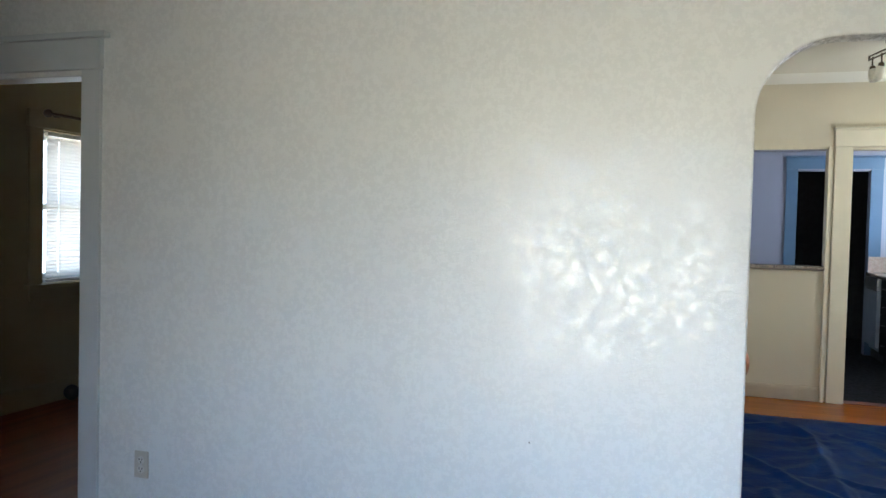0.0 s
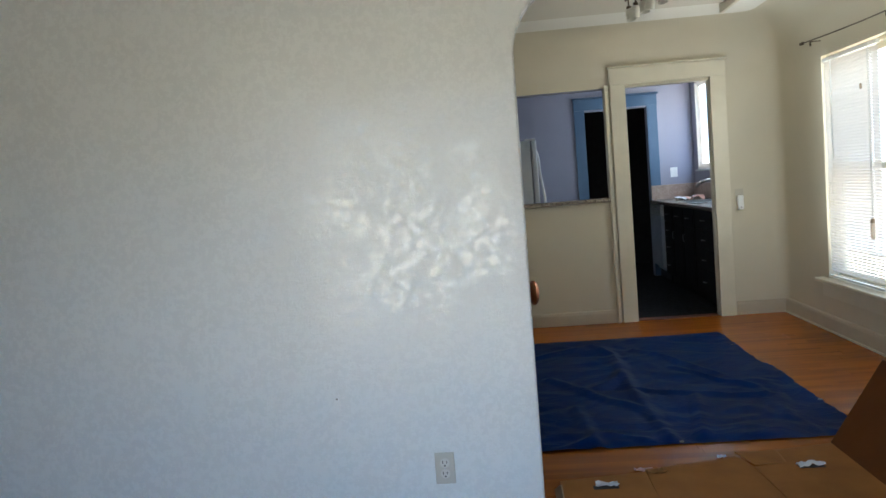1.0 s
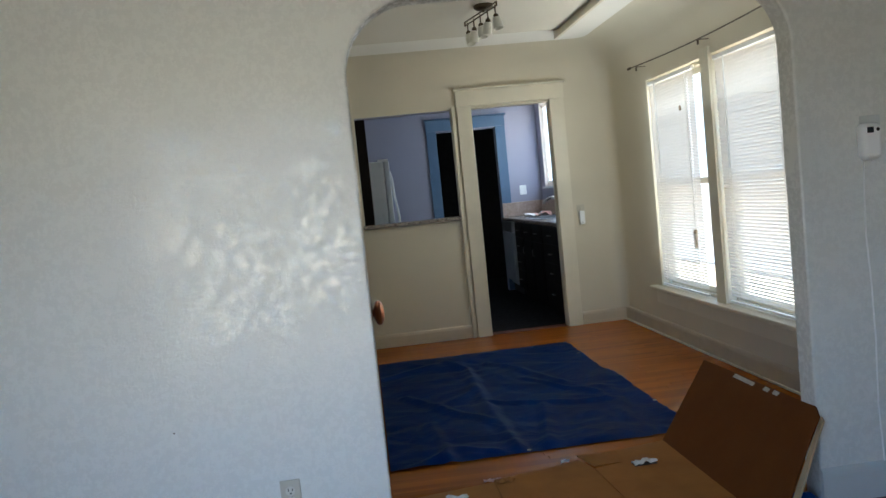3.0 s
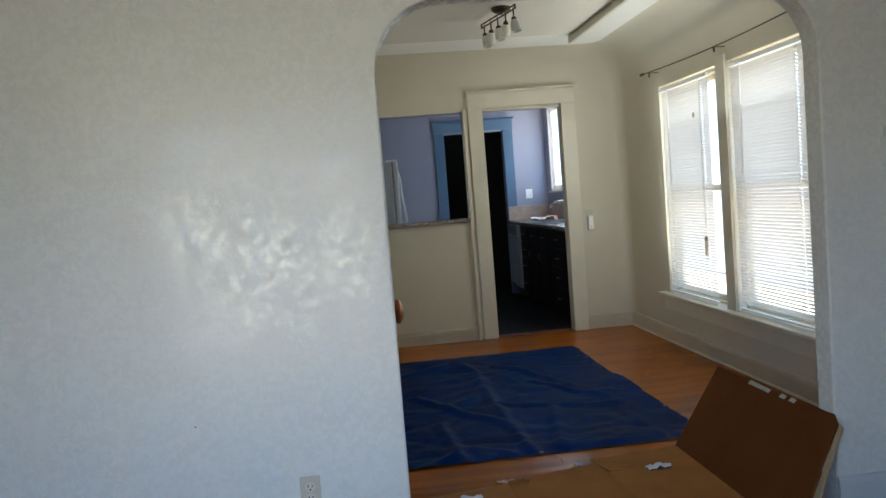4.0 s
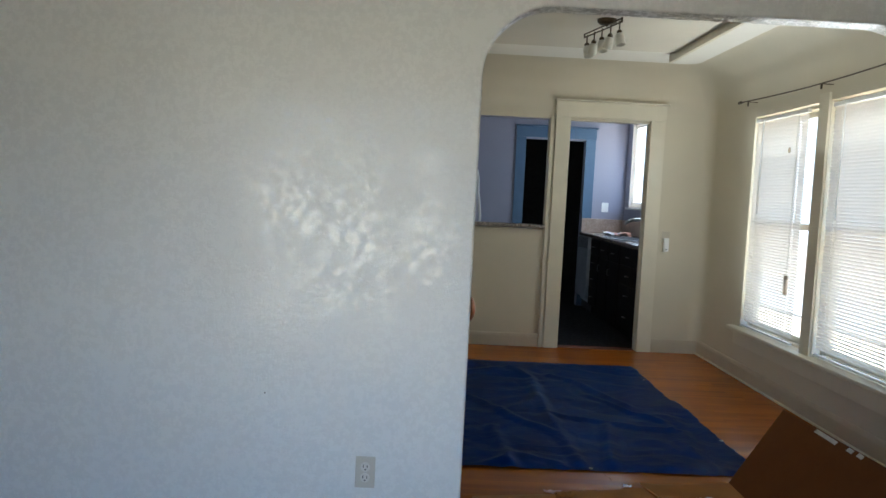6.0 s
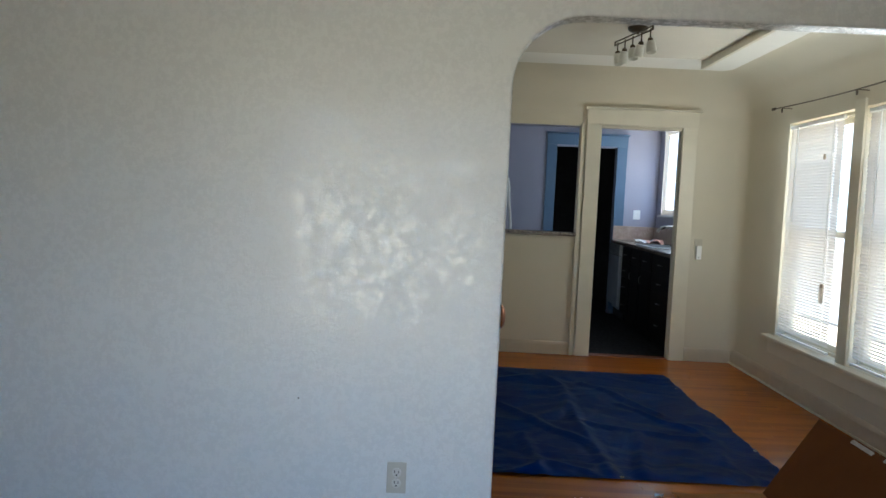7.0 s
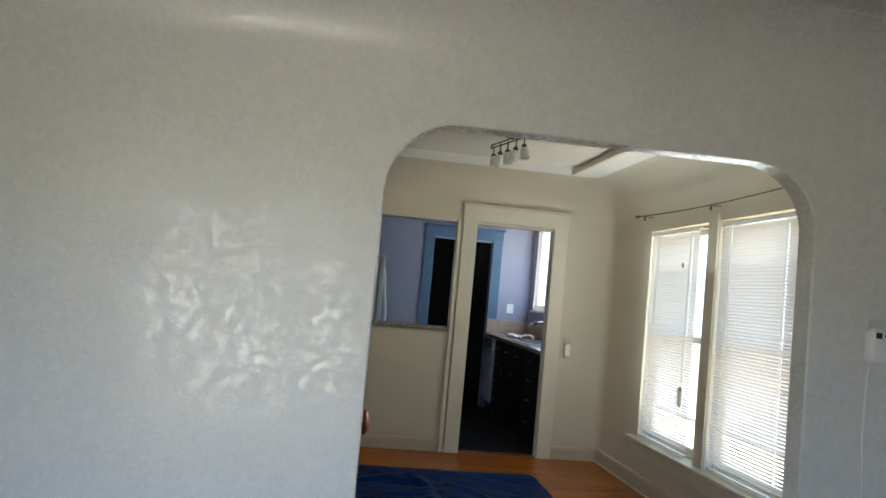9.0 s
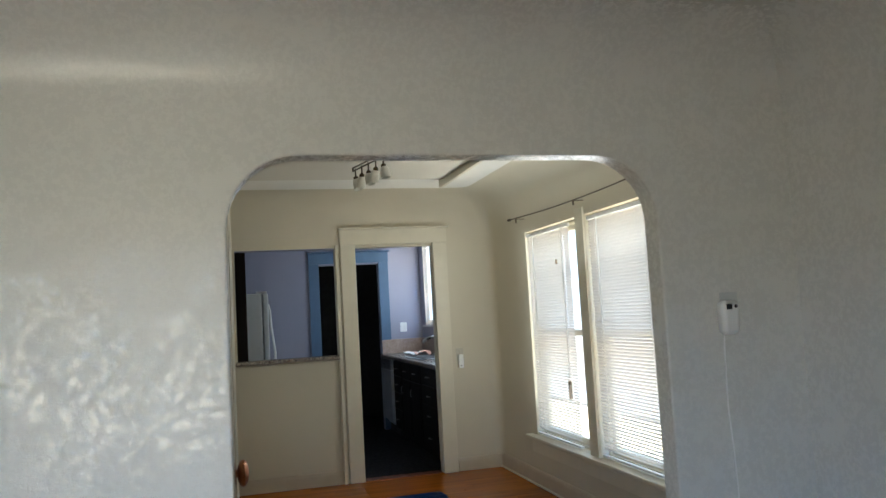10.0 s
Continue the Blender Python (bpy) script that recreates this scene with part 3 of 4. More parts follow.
def doorcase(name, mat, axis_at, side, x0, x1, head, width, frieze, depth, label):
    """Side casings, a plain frieze board and a moulded cap round an opening."""
    ob = thing(name, (0.5 * (x0 + x1), axis_at, 0), label, "door", kind="structure")
    f, g = axis_at, axis_at + side * depth
    lo, hi = min(f, g), max(f, g)
    block("casing", mat, ob, x0 - width, lo, 0, x0, hi, head + 0.018)
    block("casing", mat, ob, x1, lo, 0, x1 + width, hi, head + 0.018)
    block("frieze", mat, ob, x0 - width - 0.004, min(f, g + side * 0.004), head + 0.018, x1 + width + 0.004, max(f, g + side * 0.004), head + frieze)
    e = 0.016
    bm = bmesh.new()
    out = g + side * 0.060
    pts = [(f, head + frieze), (g + side * 0.008, head + frieze), (g + side * 0.012, head + frieze + 0.006), (out, head + frieze + 0.008), (out, head + frieze + 0.016), (f, head + frieze + 0.016)]
    prism(bm, pts, "x", x0 - width - e, x1 + width + e)
    part("cap", bm, mat, ob)
    return ob


kd = doorcase("door_1", TRIM, FAR, -1, DR[0], DR[1], DR[2], 0.128, 0.150, 0.034, "cream-cased open doorway into the kitchen")
block("jamb", TRIM, kd, DR[0], FAR, 0, DR[0] + 0.006, KW + 0.01, DR[2])
block("jamb", TRIM, kd, DR[1] - 0.006, FAR, 0, DR[1], KW + 0.01, DR[2])
block("jamb", TRIM, kd, DR[0] + 0.006, FAR, DR[2] - 0.006, DR[1] - 0.006, KW + 0.01, DR[2])
block("threshold", THRESH, kd, DR[0] + 0.006, FAR - 0.01, -0.02, DR[1] - 0.006, KW + 0.03, 0.006, label="dark red wooden threshold")
bm = bmesh.new()
box(bm, 1.216, FAR - 0.040, 0.0, 1.244, FAR, 2.05, 0.004)
structure("trim_batten", bm, TRIM, "cream vertical batten beside the doorway", "batten")

bk = doorcase("door_2", BLUETRIM, KFAR, -1, KD[0], KD[1], KD[2], 0.125, 0.150, 0.022, "blue-painted doorway into an unlit hall")
bl = thing("door_3", (-2.75, 0, 0), "white-cased open doorway to the dim bedroom", "door", kind="structure")
block("casing", WHITETRIM, bl, DOOR_R, -0.018, 0, DOOR_R + 0.098, 0, DOOR_T + 0.02)
block("casing", WHITETRIM, bl, DOOR_L - 0.115, -0.018, 0, DOOR_L, 0, DOOR_T + 0.02)
block("frieze", WHITETRIM, bl, DOOR_L - 0.12, -0.022, DOOR_T + 0.02, DOOR_R + 0.103, 0, DOOR_T + 0.15)
block("cap", WHITETRIM, bl, DOOR_L - 0.135, -0.04, DOOR_T + 0.15, DOOR_R + 0.135, 0, DOOR_T + 0.175)
block("jamb", WHITETRIM, bl, DOOR_R - 0.005, 0, 0, DOOR_R, 0.105, DOOR_T)
block("jamb", WHITETRIM, bl, DOOR_L, 0, DOOR_T - 0.006, DOOR_R - 0.005, 0.105, DOOR_T)

side = thing("door_4", (WX, 0.82, 0), "cream closed door with an aged copper knob", "door", kind="structure")
block("door_leaf", TRIM, side, WX - 0.042, SD[0] + 0.003, 0.006, WX - 0.004, SD[1] - 0.003, SD[2] - 0.003)
bm = bmesh.new()
kn = pose(WX - 0.004, 0.523, 0.838, 0, 90, 0)
turned(bm, [(0.046, 0.0), (0.046, 0.003), (0.038, 0.006), (0.016, 0.008), (0.014, 0.012), (0.028, 0.015), (0.046, 0.022), (0.052, 0.031), (0.050, 0.041), (0.038, 0.050), (0.020, 0.055), (0.004, 0.056)], kn, 28)
part("knob", bm, COPPER, side, "aged copper door knob")

# pass-through lining and sill
pl = thing("window_5", (0.8, FAR, 1.05), "open pass-through to the kitchen with a granite ledge", "pass-through", kind="structure")
bm = bmesh.new()
box(bm, PASS[0] - 0.012, FAR - 0.05, 1.060, 1.2155, KW + 0.06, 1.092, 0.006)
part("ledge", bm, GRANITE, pl, "speckled brown granite ledge")
block("lining", TRIM, pl, PASS[1] - 0.008, FAR - 0.006, 1.092, PASS[1], KW + 0.012, PASS[3])
block("lining", TRIM, pl, PASS[0], FAR - 0.002, 1.092, PASS[0] + 0.004, KW + 0.012, PASS[3])
block("lining", LAVENDER, pl, PASS[0] + 0.004, FAR + 0.006, PASS[3] - 0.008, PASS[1] - 0.008, KW + 0.012, PASS[3])


# ---------------------------------------------------------------- windows
def sash_window(name, mat, x, y0, y1, z0, z1, out, label, setback=0.085, stile=0.042, split=True, deep=0.138):
    """A double-hung window in a wall that runs along y; out: +1 or -1 towards the yard."""
    ob = thing(name, (x, 0.5 * (y0 + y1), z0), label, "window", kind="structure")
    fx = x + out * setback
    m = 0.5 * (z0 + z1)
    two = (("lower_sash", z0 + 0.02, m + 0.02, 0.0), ("upper_sash", m - 0.02, z1 - 0.02, 0.03))
    for nm, zlo, zhi, dx in two if split else (("sash", z0 + 0.02, z1 - 0.02, 0.0),):
        a, b = fx + out * dx, fx + out * (dx + 0.028)
        bm = bmesh.new()
        lo, hi = min(a, b), max(a, b)
        box(bm, lo, y0 + 0.02, zlo, hi, y0 + 0.02 + stile, zhi, 0.003)
        box(bm, lo, y1 - 0.02 - stile, zlo, hi, y1 - 0.02, zhi, 0.003)
        box(bm, lo, y0 + 0.02 + stile, zlo, hi, y1 - 0.02 - stile, zlo + 0.045, 0.003)
        box(bm, lo, y0 + 0.02 + stile, zhi - 0.04, hi, y1 - 0.02 - stile, zhi, 0.003)
        s = part(nm, bm, mat, ob)
        g = block("pane", GLASS, s, 0.5 * (a + b) - 0.002, y0 + 0.018 + stile, zlo + 0.043, 0.5 * (a + b) + 0.002, y1 - 0.018 - stile, zhi - 0.038, bevel=0)
        g.visible_shadow = False
    bm = bmesh.new()
    lo, hi = min(x + out * (setback - 0.025), x + out * deep), max(x + out * (setback - 0.025), x + out * deep)
    box(bm, lo, y0, z0, hi, y0 + 0.02, z1)
    box(bm, lo, y1 - 0.02, z0, hi, y1, z1)
    box(bm, lo, y0 + 0.02, z0, hi, y1 - 0.02, z0 + 0.02)
    box(bm, lo, y0 + 0.02, z1 - 0.02, hi, y1 - 0.02, z1)
    part("window_frame", bm, mat, ob)
    return ob


w1 = sash_window("window_1", TRIM, EX, W1[0], W1[1], W1[2], W1[3], 1, "cream double-hung window behind a lowered white blind")
w2 = sash_window("window_2", TRIM, EX, W2[0], W2[1], W2[2], W2[3], 1, "cream double-hung window behind a lowered white blind")
block("mullion", TRIM, w1, EX - 0.016, W2[1] + 0.003, W1[2], EX, W1[0] - 0.003, W1[3] + 0.05)
bm = bmesh.new()
box(bm, EX - 0.065, 1.06, 0.372, EX + 0.060, 3.33, 0.3995, 0.008, 3)
ws = structure("trim_window_stool", bm, TRIM, "long cream window stool below both windows", "window sill")
bm = bmesh.new()
box(bm, EX - 0.022, 1.10, 0.262, EX, 3.29, 0.372, 0.005)
structure("trim_window_apron", bm, TRIM, "cream apron board under the window stool", "trim")
w3 = sash_window("window_3", PULL, EX, KWIN[0], KWIN[1], KWIN[2], KWIN[3], 1, "bright kitchen window over the sink", 0.026, 0.010, False, 0.049)
block("window_sill", WHITETRIM, w3, EX - 0.03, KWIN[0] - 0.04, KWIN[2] - 0.024, EX + 0.06, KWIN[1] + 0.04, KWIN[2] - 0.001)
w4 = sash_window("window_4", WHITETRIM, LW, BW[0], BW[1], BW[2], BW[3], -1, "bedroom window behind a white blind")
block("window_sill", BEDROOM, w4, LW - 0.06, BW[0] - 0.14, BW[2] - 0.03, LW + 0.05, BW[1] + 0.14, BW[2] - 0.001)
block("apron", BEDROOM, w4, LW, BW[0] - 0.11, BW[2] - 0.12, LW + 0.02, BW[1] + 0.11, BW[2] - 0.03)
block("casing", BEDROOM, w4, LW, BW[0] - 0.115, BW[2] - 0.001, LW + 0.02, BW[0], BW[3] + 0.01)
block("casing", BEDROOM, w4, LW, BW[1], BW[2] - 0.001, LW + 0.02, BW[1] + 0.115, BW[3] + 0.01)
block("head", BEDROOM, w4, LW, BW[0] - 0.13, BW[3] + 0.01, LW + 0.024, BW[1] + 0.13, BW[3] + 0.13)
# the living room's own window, behind the walk
sw = thing("window_6", (0.5 * (SW[0] + SW[1]), LS, SW[2]), "white-framed front window behind the walk", "window", kind="structure")
for a in (SW[0], SW[1] - 0.05):
    block("stile", WHITETRIM, sw, a, LS - 0.11, SW[2] + 0.05, a + 0.05, LS - 0.06, SW[3] - 0.05)
block("rail", WHITETRIM, sw, SW[0], LS - 0.11, SW[2], SW[1], LS - 0.06, SW[2] + 0.05)
block("rail", WHITETRIM, sw, SW[0], LS - 0.11, SW[3] - 0.05, SW[1], LS - 0.06, SW[3])


def backdrop(name, mat, m, size, label):
    bm = bmesh.new()
    vs = [bm.verts.new(m @ Vector(p)) for p in ((-size, 0, -0.4), (size, 0, -0.4), (size, 0, 9), (-size, 0, 9))]
    bm.faces.new(vs)
    return structure(name, bm, mat, label, "distance")


backdrop("backdrop_east", EAST_VIEW, pose(6.5, 12, 0, 0, 0, 90), 22, "hazy bright distance beyond the dining windows")
backdrop("backdrop_south", SOUTH_VIEW, pose(-0.7, -8.0, 0, 0, 0, 0), 9, "bright sky and sunlit yard beyond the living room")
backdrop("backdrop_west", WEST_VIEW, pose(-8.0, 2, 0, 0, 0, 90), 8, "bright distance beyond the bedroom")


# ---------------------------------------------------------------- blinds
def blind(name, x, y0, y1, z0, z1, tilt, label, pitch=0.0205, into=-1, wand=True, tassel=None):
    """A mini blind: head rail, curved slats on ladder cords, bottom rail, wand. into: which way the room lies."""
    ob = thing(name, (x, 0.5 * (y0 + y1), z1), label, "blind", "window blinds")
    block("head_rail", WHITEPLASTIC, ob, x - 0.013, y0, z1 - 0.026, x + 0.013, y1, z1)
    bm = bmesh.new()
    n, w, half = 4, 0.025, 0.5 * (y1 - y0) - 0.004
    hole = 0.005
    across = [-half] + [(f - 0.5) * (y1 - y0) + e for f in (0.13, 0.87) for e in (-hole, hole)] + [half]
    rows = []
    for i in range(n + 1):
        u = -0.5 + i / n
        rows.append([bm.verts.new((u * w, s, 0.0022 * (1 - 4 * u * u))) for s in across])
    for i, (a, b) in enumerate(zip(rows, rows[1:])):
        for k in range(5):
            if not (k in (1, 3) and i in (1, 2)):
                bm.faces.new((a[k], a[k + 1], b[k + 1], b[k]))
    me = mesh_of("slat", bm, SLAT)
    count = int((z1 - 0.04 - z0 - 0.02) / pitch)
    for i in range(count):
        s = new("slat", me)
        s.parent = ob
        s.matrix_parent_inverse = ob.matrix_basis.inverted()
        s.matrix_basis = pose(x, 0.5 * (y0 + y1), z1 - 0.042 - pitch * i, random.uniform(-0.12, 0.12), tilt + random.uniform(-2.5, 2.5), 0)
    block("bottom_rail", WHITEPLASTIC, ob, x - 0.012, y0 + 0.003, z0, x + 0.012, y1 - 0.003, z0 + 0.016)
    for f in (0.13, 0.87):
        y = y0 + f * (y1 - y0)
        bm = bmesh.new()
        tube(bm, (x - 0.0135, y, z0 + 0.01), (x - 0.0135, y, z1 - 0.02), 0.0011, sides=5)
        tube(bm, (x + 0.0135, y, z0 + 0.01), (x + 0.0135, y, z1 - 0.02), 0.0011, sides=5)
        part("ladder_cord", bm, CORD, ob)
    if wand:
        bar("wand", WHITEPLASTIC, ob, (x + into * 0.022, y1 - 0.16, z1 - 0.02), (x + into * 0.022, y1 - 0.15, z1 - 0.72), 0.0045, sides=6)
    if tassel:
        y, zt = tassel
        bm = bmesh.new()
        bent(bm, [(x + into * 0.02, y + 0.01, z1 - 0.01), (x + into * 0.022, y + 0.006, 0.5 * (z1 + zt)), (x + into * 0.024, y, zt + 0.04)], 0.0016, 5)
        part("pull_cord", bm, CORD, ob)
        bm = bmesh.new()
        turned(bm, [(0.004, 0.030), (0.012, 0.026), (0.016, 0.004), (0.014, 0.0)][::-1], pose(x + into * 0.024, y, zt), 10)
        part("tassel", bm, TASSEL, ob, "brown wooden cord tassel")
        bm = bmesh.new()
        box(bm, x + into * 0.024 - 0.013, y - 0.013, zt - 0.105, x + into * 0.024 + 0.013, y + 0.013, zt, 0.006)
        part("cord_loop", bm, PULL, ob)
        bm = bmesh.new()
        turned(bm, [(0.004, 0.0), (0.009, 0.006), (0.009, 0.030), (0.004, 0.038)], pose(x + into * 0.022, y + 0.105, 1.72), 10)
        part("cord_stop", bm, TASSEL, ob, "small dark cord stop")
    return ob


blind("window_blind", EX + 0.014, 2.405, 3.208, 0.412, 2.006, TILT_A, "white vinyl mini blind, lowered, slats half open", tassel=(2.50, 0.85))
blind("window_blind", EX + 0.014, 1.225, 2.085, 0.412, 2.006, TILT_A, "white vinyl mini blind, lowered, slats half open")
blind("window_blind", LW - 0.03, BW[0] + 0.075, BW[1] - 0.01, BW[2] + 0.01, BW[3] - 0.01, -66, "white mini blind in the bedroom window, lowered", 0.024, 1)

# ---------------------------------------------------------------- curtain rods
rod = thing("curtain_rod", (EX, 2.2, 2.13), "thin dark iron curtain rod above the windows", "curtain rod")
bm = bmesh.new()
bent(bm, [(EX - 0.075, 3.34 - 0.23 * i, 2.148 - 0.028 * math.sin(math.pi * i / 11) + 0.0) for i in range(12)], 0.0048, 8)
part("pole", bm, ROD, rod)
bm = bmesh.new()
turned(bm, [(0.005, 0), (0.011, 0.006), (0.011, 0.05), (0.004, 0.056)], pose(EX - 0.075, 3.33, 2.148, -90, 0, 0), 10)
part("finial", bm, ROD, rod)
for y, z in ((3.20, 2.140), (2.10, 2.122), (0.9, 2.145)):
    bm = bmesh.new()
    tube(bm, (EX - 0.002, y, z - 0.004), (EX - 0.078, y, z - 0.004), 0.003, sides=6)
    box(bm, EX - 0.082, y - 0.006, z - 0.036, EX - 0.072, y + 0.006, z - 0.006, 0.001)
    part("bracket", bm, ROD, rod)
brod = thing("curtain_rod", (LW, 2.1, 2.06), "black curtain rod above the bedroom window", "curtain rod")
bar("pole", ROD, brod, (LW + 0.08, 1.62, 2.062), (LW + 0.08, 2.75, 2.062), 0.011)
bm = bmesh.new()
turned(bm, [(0.010, 0), (0.026, 0.012), (0.030, 0.03), (0.022, 0.05), (0.006, 0.06)], pose(LW + 0.08, 1.64, 2.062, 90, 0, 0), 12)
part("finial", bm, ROD, brod)
for y in (1.72, 2.66):
    bar("bracket", ROD, brod, (LW, y, 2.055), (LW + 0.08, y, 2.052), 0.006)

# ---------------------------------------------------------------- track lamp on the dining ceiling
lamp = thing("ceiling_lamp", (1.2, 2.2, H), "bronze five-head track lamp with frosted glass shades", "ceiling lamp")
La, Lb = Vector((1.165, 2.50, H - 0.056)), Vector((1.285, 1.98, H - 0.060))
mid = La.lerp(Lb, 0.62)
bm = bmesh.new()
turned(bm, [(0.062, H - 0.016), (0.060, H - 0.034), (0.045, H - 0.045), (0.012, H - 0.050)][::-1], Matrix.Translation((mid.x, mid.y, 0)), 20)
tube(bm, (mid.x, mid.y, H - 0.06), (mid.x, mid.y, H - 0.04), 0.008)
part("canopy", bm, BRONZE, lamp)
off = Vector((0, 0, 0.011))
bm = bmesh.new()
tube(bm, La + off, Lb + off, 0.005, sides=8)
tube(bm, La - off, Lb - off, 0.005, sides=8)
for f in (0.0, 1.0):
    p = La.lerp(Lb, f)
    tube(bm, p + off * 1.4, p - off * 1.4, 0.006, sides=8)
part("rail", bm, BRONZE, lamp)
for f, lean in ((0.08, -14), (0.29, 10), (0.50, -8), (0.73, 14), (0.95, -10)):
    p = La.lerp(Lb, f)
    bm = bmesh.new()
    tube(bm, p, p - Vector((0, 0, 0.06)), 0.0045, sides=8)
    m = Matrix.Translation(p - Vector((0, 0, 0.06))) @ pose(0, 0, 0, lean, lean * 0.6, 0)
    turned(bm, [(0.006, 0.008), (0.016, 0.0), (0.017, -0.022), (0.012, -0.026)][::-1], m, 14)
    arm = part("arm", bm, BRONZE, lamp)
    bm = bmesh.new()
    turned(bm, [(0.013, -0.014), (0.025, -0.020), (0.030, -0.05), (0.032, -0.088), (0.030, -0.088), (0.028, -0.05), (0.010, -0.024)][::-1], m, 18)
    part("shade", bm, FROST, arm)


# ---------------------------------------------------------------- things on walls
def outlet(x, z, label):
    """A duplex outlet and its plate on the wall with the arch."""
    ob = thing("wall_outlet", (x, 0, z), label, "outlet", "outlets on the plaster wall")
    bm = bmesh.new()
    box(bm, x - 0.035, -0.006, z - 0.057, x + 0.035, 0.0, z + 0.057, 0.003, 3)
    p = part("plate", bm, PLATE, ob)
    for dz in (0.0195, -0.0195):
        bm = bmesh.new()
        turned(bm, [(0.0170, 0.0), (0.0170, 0.0025), (0.0155, 0.0035)], pose(x, -0.0055, z + dz, 90, 0, 0), 20)
        s = part("socket", bm, SOCKET, ob)
        bm = bmesh.new()
        box(bm, x - 0.0085, -0.0098, z + dz - 0.001, x - 0.0055, -0.0088, z + dz + 0.009)
        box(bm, x + 0.0055, -0.0098, z + dz - 0.001, x + 0.0085, -0.0088, z + dz + 0.0075)
        tube(bm, (x, -0.0098, z + dz - 0.0085), (x, -0.0088, z + dz - 0.0085), 0.0032, sides=10)
        part("slots", bm, SLOT, s)
    bm = bmesh.new()
    turned(bm, [(0.0035, 0.0), (0.0030, 0.0012)], pose(x, -0.006, z, 90, 0, 0), 10)
    part("screw", bm, NICKEL, ob)
    return ob


outlet(0.0, 0.311, "almond duplex wall outlet above the white baseboard")
outlet(-2.015, 0.311, "almond duplex wall outlet beside the bedroom doorway")

th = thing("thermostat", (2.20, 0, 1.34), "white thermostat with a small dark display and cord", "thermostat")
bm = bmesh.new()
box(bm, 2.190, -0.004, 1.30, 2.270, 0.0, 1.432, 0.002)
part("back_plate", bm, WHITETRIM, th, "pale painted-over back plate")
bm = bmesh.new()
box(bm, 2.164, -0.060, 1.268, 2.242, -0.006, 1.402, 0.020, 5)
for v in bm.verts:
    k = max(0.0, (1.310 - v.co.z) / 0.042)
    v.co.x = 2.203 + (v.co.x - 2.203) * (1 - 0.22 * k * k)
    v.co.y += 0.012 * k * k * (v.co.y < -0.03)
part("body", bm, WHITEPLASTIC, th)
block("display", SCREEN, th, 2.177, -0.0632, 1.366, 2.202, -0.0615, 1.387, bevel=0.0005)
bm = bmesh.new()
turned(bm, [(0.007, 0.0), (0.006, 0.0022)], pose(2.219, -0.0615, 1.377, 90, 0, 0), 14)
part("dial", bm, SCREEN, th)
bm = bmesh.new()
bent(bm, [(2.192, -0.012, 1.274), (2.190, -0.008, 1.20), (2.186, -0.006, 1.0), (2.196, -0.006, 0.82), (2.200, -0.006, 0.6), (2.194, -0.006, 0.35), (2.196, -0.02, 0.14)], 0.0034, 6)
part("cord", bm, WHITEPLASTIC, th)

bm = bmesh.new()
turned(bm, [(0.003, 0.0), (0.003, 0.001), (0.002, 0.0015)], pose(-0.366, 0.0, 0.582, 90, 0, 0), 10)
tagged(part("wall_nail", bm, BRONZE), "tiny dark nail head in the off-white plaster wall", "nail")

swi = thing("light_switch", (2.30, FAR, 1.03), "almond switch plate with a white dimmer box", "light switch")
bm = bmesh.new()
box(bm, 2.268, FAR - 0.007, 0.972, 2.338, FAR, 1.086, 0.003)
part("plate", bm, PLATE, swi)
bm = bmesh.new()
box(bm, 2.282, FAR - 0.034, 0.908, 2.330, FAR - 0.007, 1.030, 0.006)
part("dimmer_box", bm, WHITEPLASTIC, swi)
block("toggle", PLATE, swi, 2.298, FAR - 0.016, 1.043, 2.310, FAR - 0.007, 1.066)
block("slider", SLOT, swi, 2.301, FAR - 0.036, 0.925, 2.311, FAR - 0.0335, 0.932, bevel=0.0005)

ko = thing("kitchen_outlet", (2.416, KFAR, 1.257), "white wall plate above the backsplash", "outlet")
bm = bmesh.new()
box(bm, 2.372, KFAR - 0.007, 1.198, 2.458, KFAR, 1.316, 0.003)
part("plate", bm, WHITEPLASTIC, ko)
block("rocker", WHITEPLASTIC, ko, 2.385, KFAR - 0.010, 1.225, 2.408, KFAR - 0.0065, 1.289)
block("rocker", WHITEPLASTIC, ko, 2.422, KFAR - 0.010, 1.225, 2.445, KFAR - 0.0065, 1.289)


# ---------------------------------------------------------------- tarp
CREASES = (((0.86, 3.09), (0.99, 2.79), (0.97, 1.93), (0.98, 1.47), (1.00, 1.00)), ((0.60, 1.60), (0.65, 0.95)), ((1.29, 1.72), (1.15, 1.01)),
           ((0.50, 2.25), (0.83, 1.67), (0.97, 1.50)), ((1.72, 1.64), (1.63, 1.25)), ((1.15, 2.95), (1.32, 2.64), (1.52, 2.17)), ((0.97, 1.93), (1.29, 1.72), (1.72, 1.64)))


def crease_height(x, y):
    """Sharp fold ridges: the height at a place of the tarp."""
    best = 0.0
    for line in CREASES:
        for (ax, ay), (bx, by) in zip(line, line[1:]):
            dx, dy = bx - ax, by - ay
            k = min(1.0, max(0.0, ((x - ax) * dx + (y - ay) * dy) / (dx * dx + dy * dy)))
            d = math.hypot(x - ax - k * dx, y - ay - k * dy) + 0.010 * noise.noise((x * 9, y * 9, 2.0))
            best = max(best, 0.020 * (1 - abs(d) / 0.055))
    return best


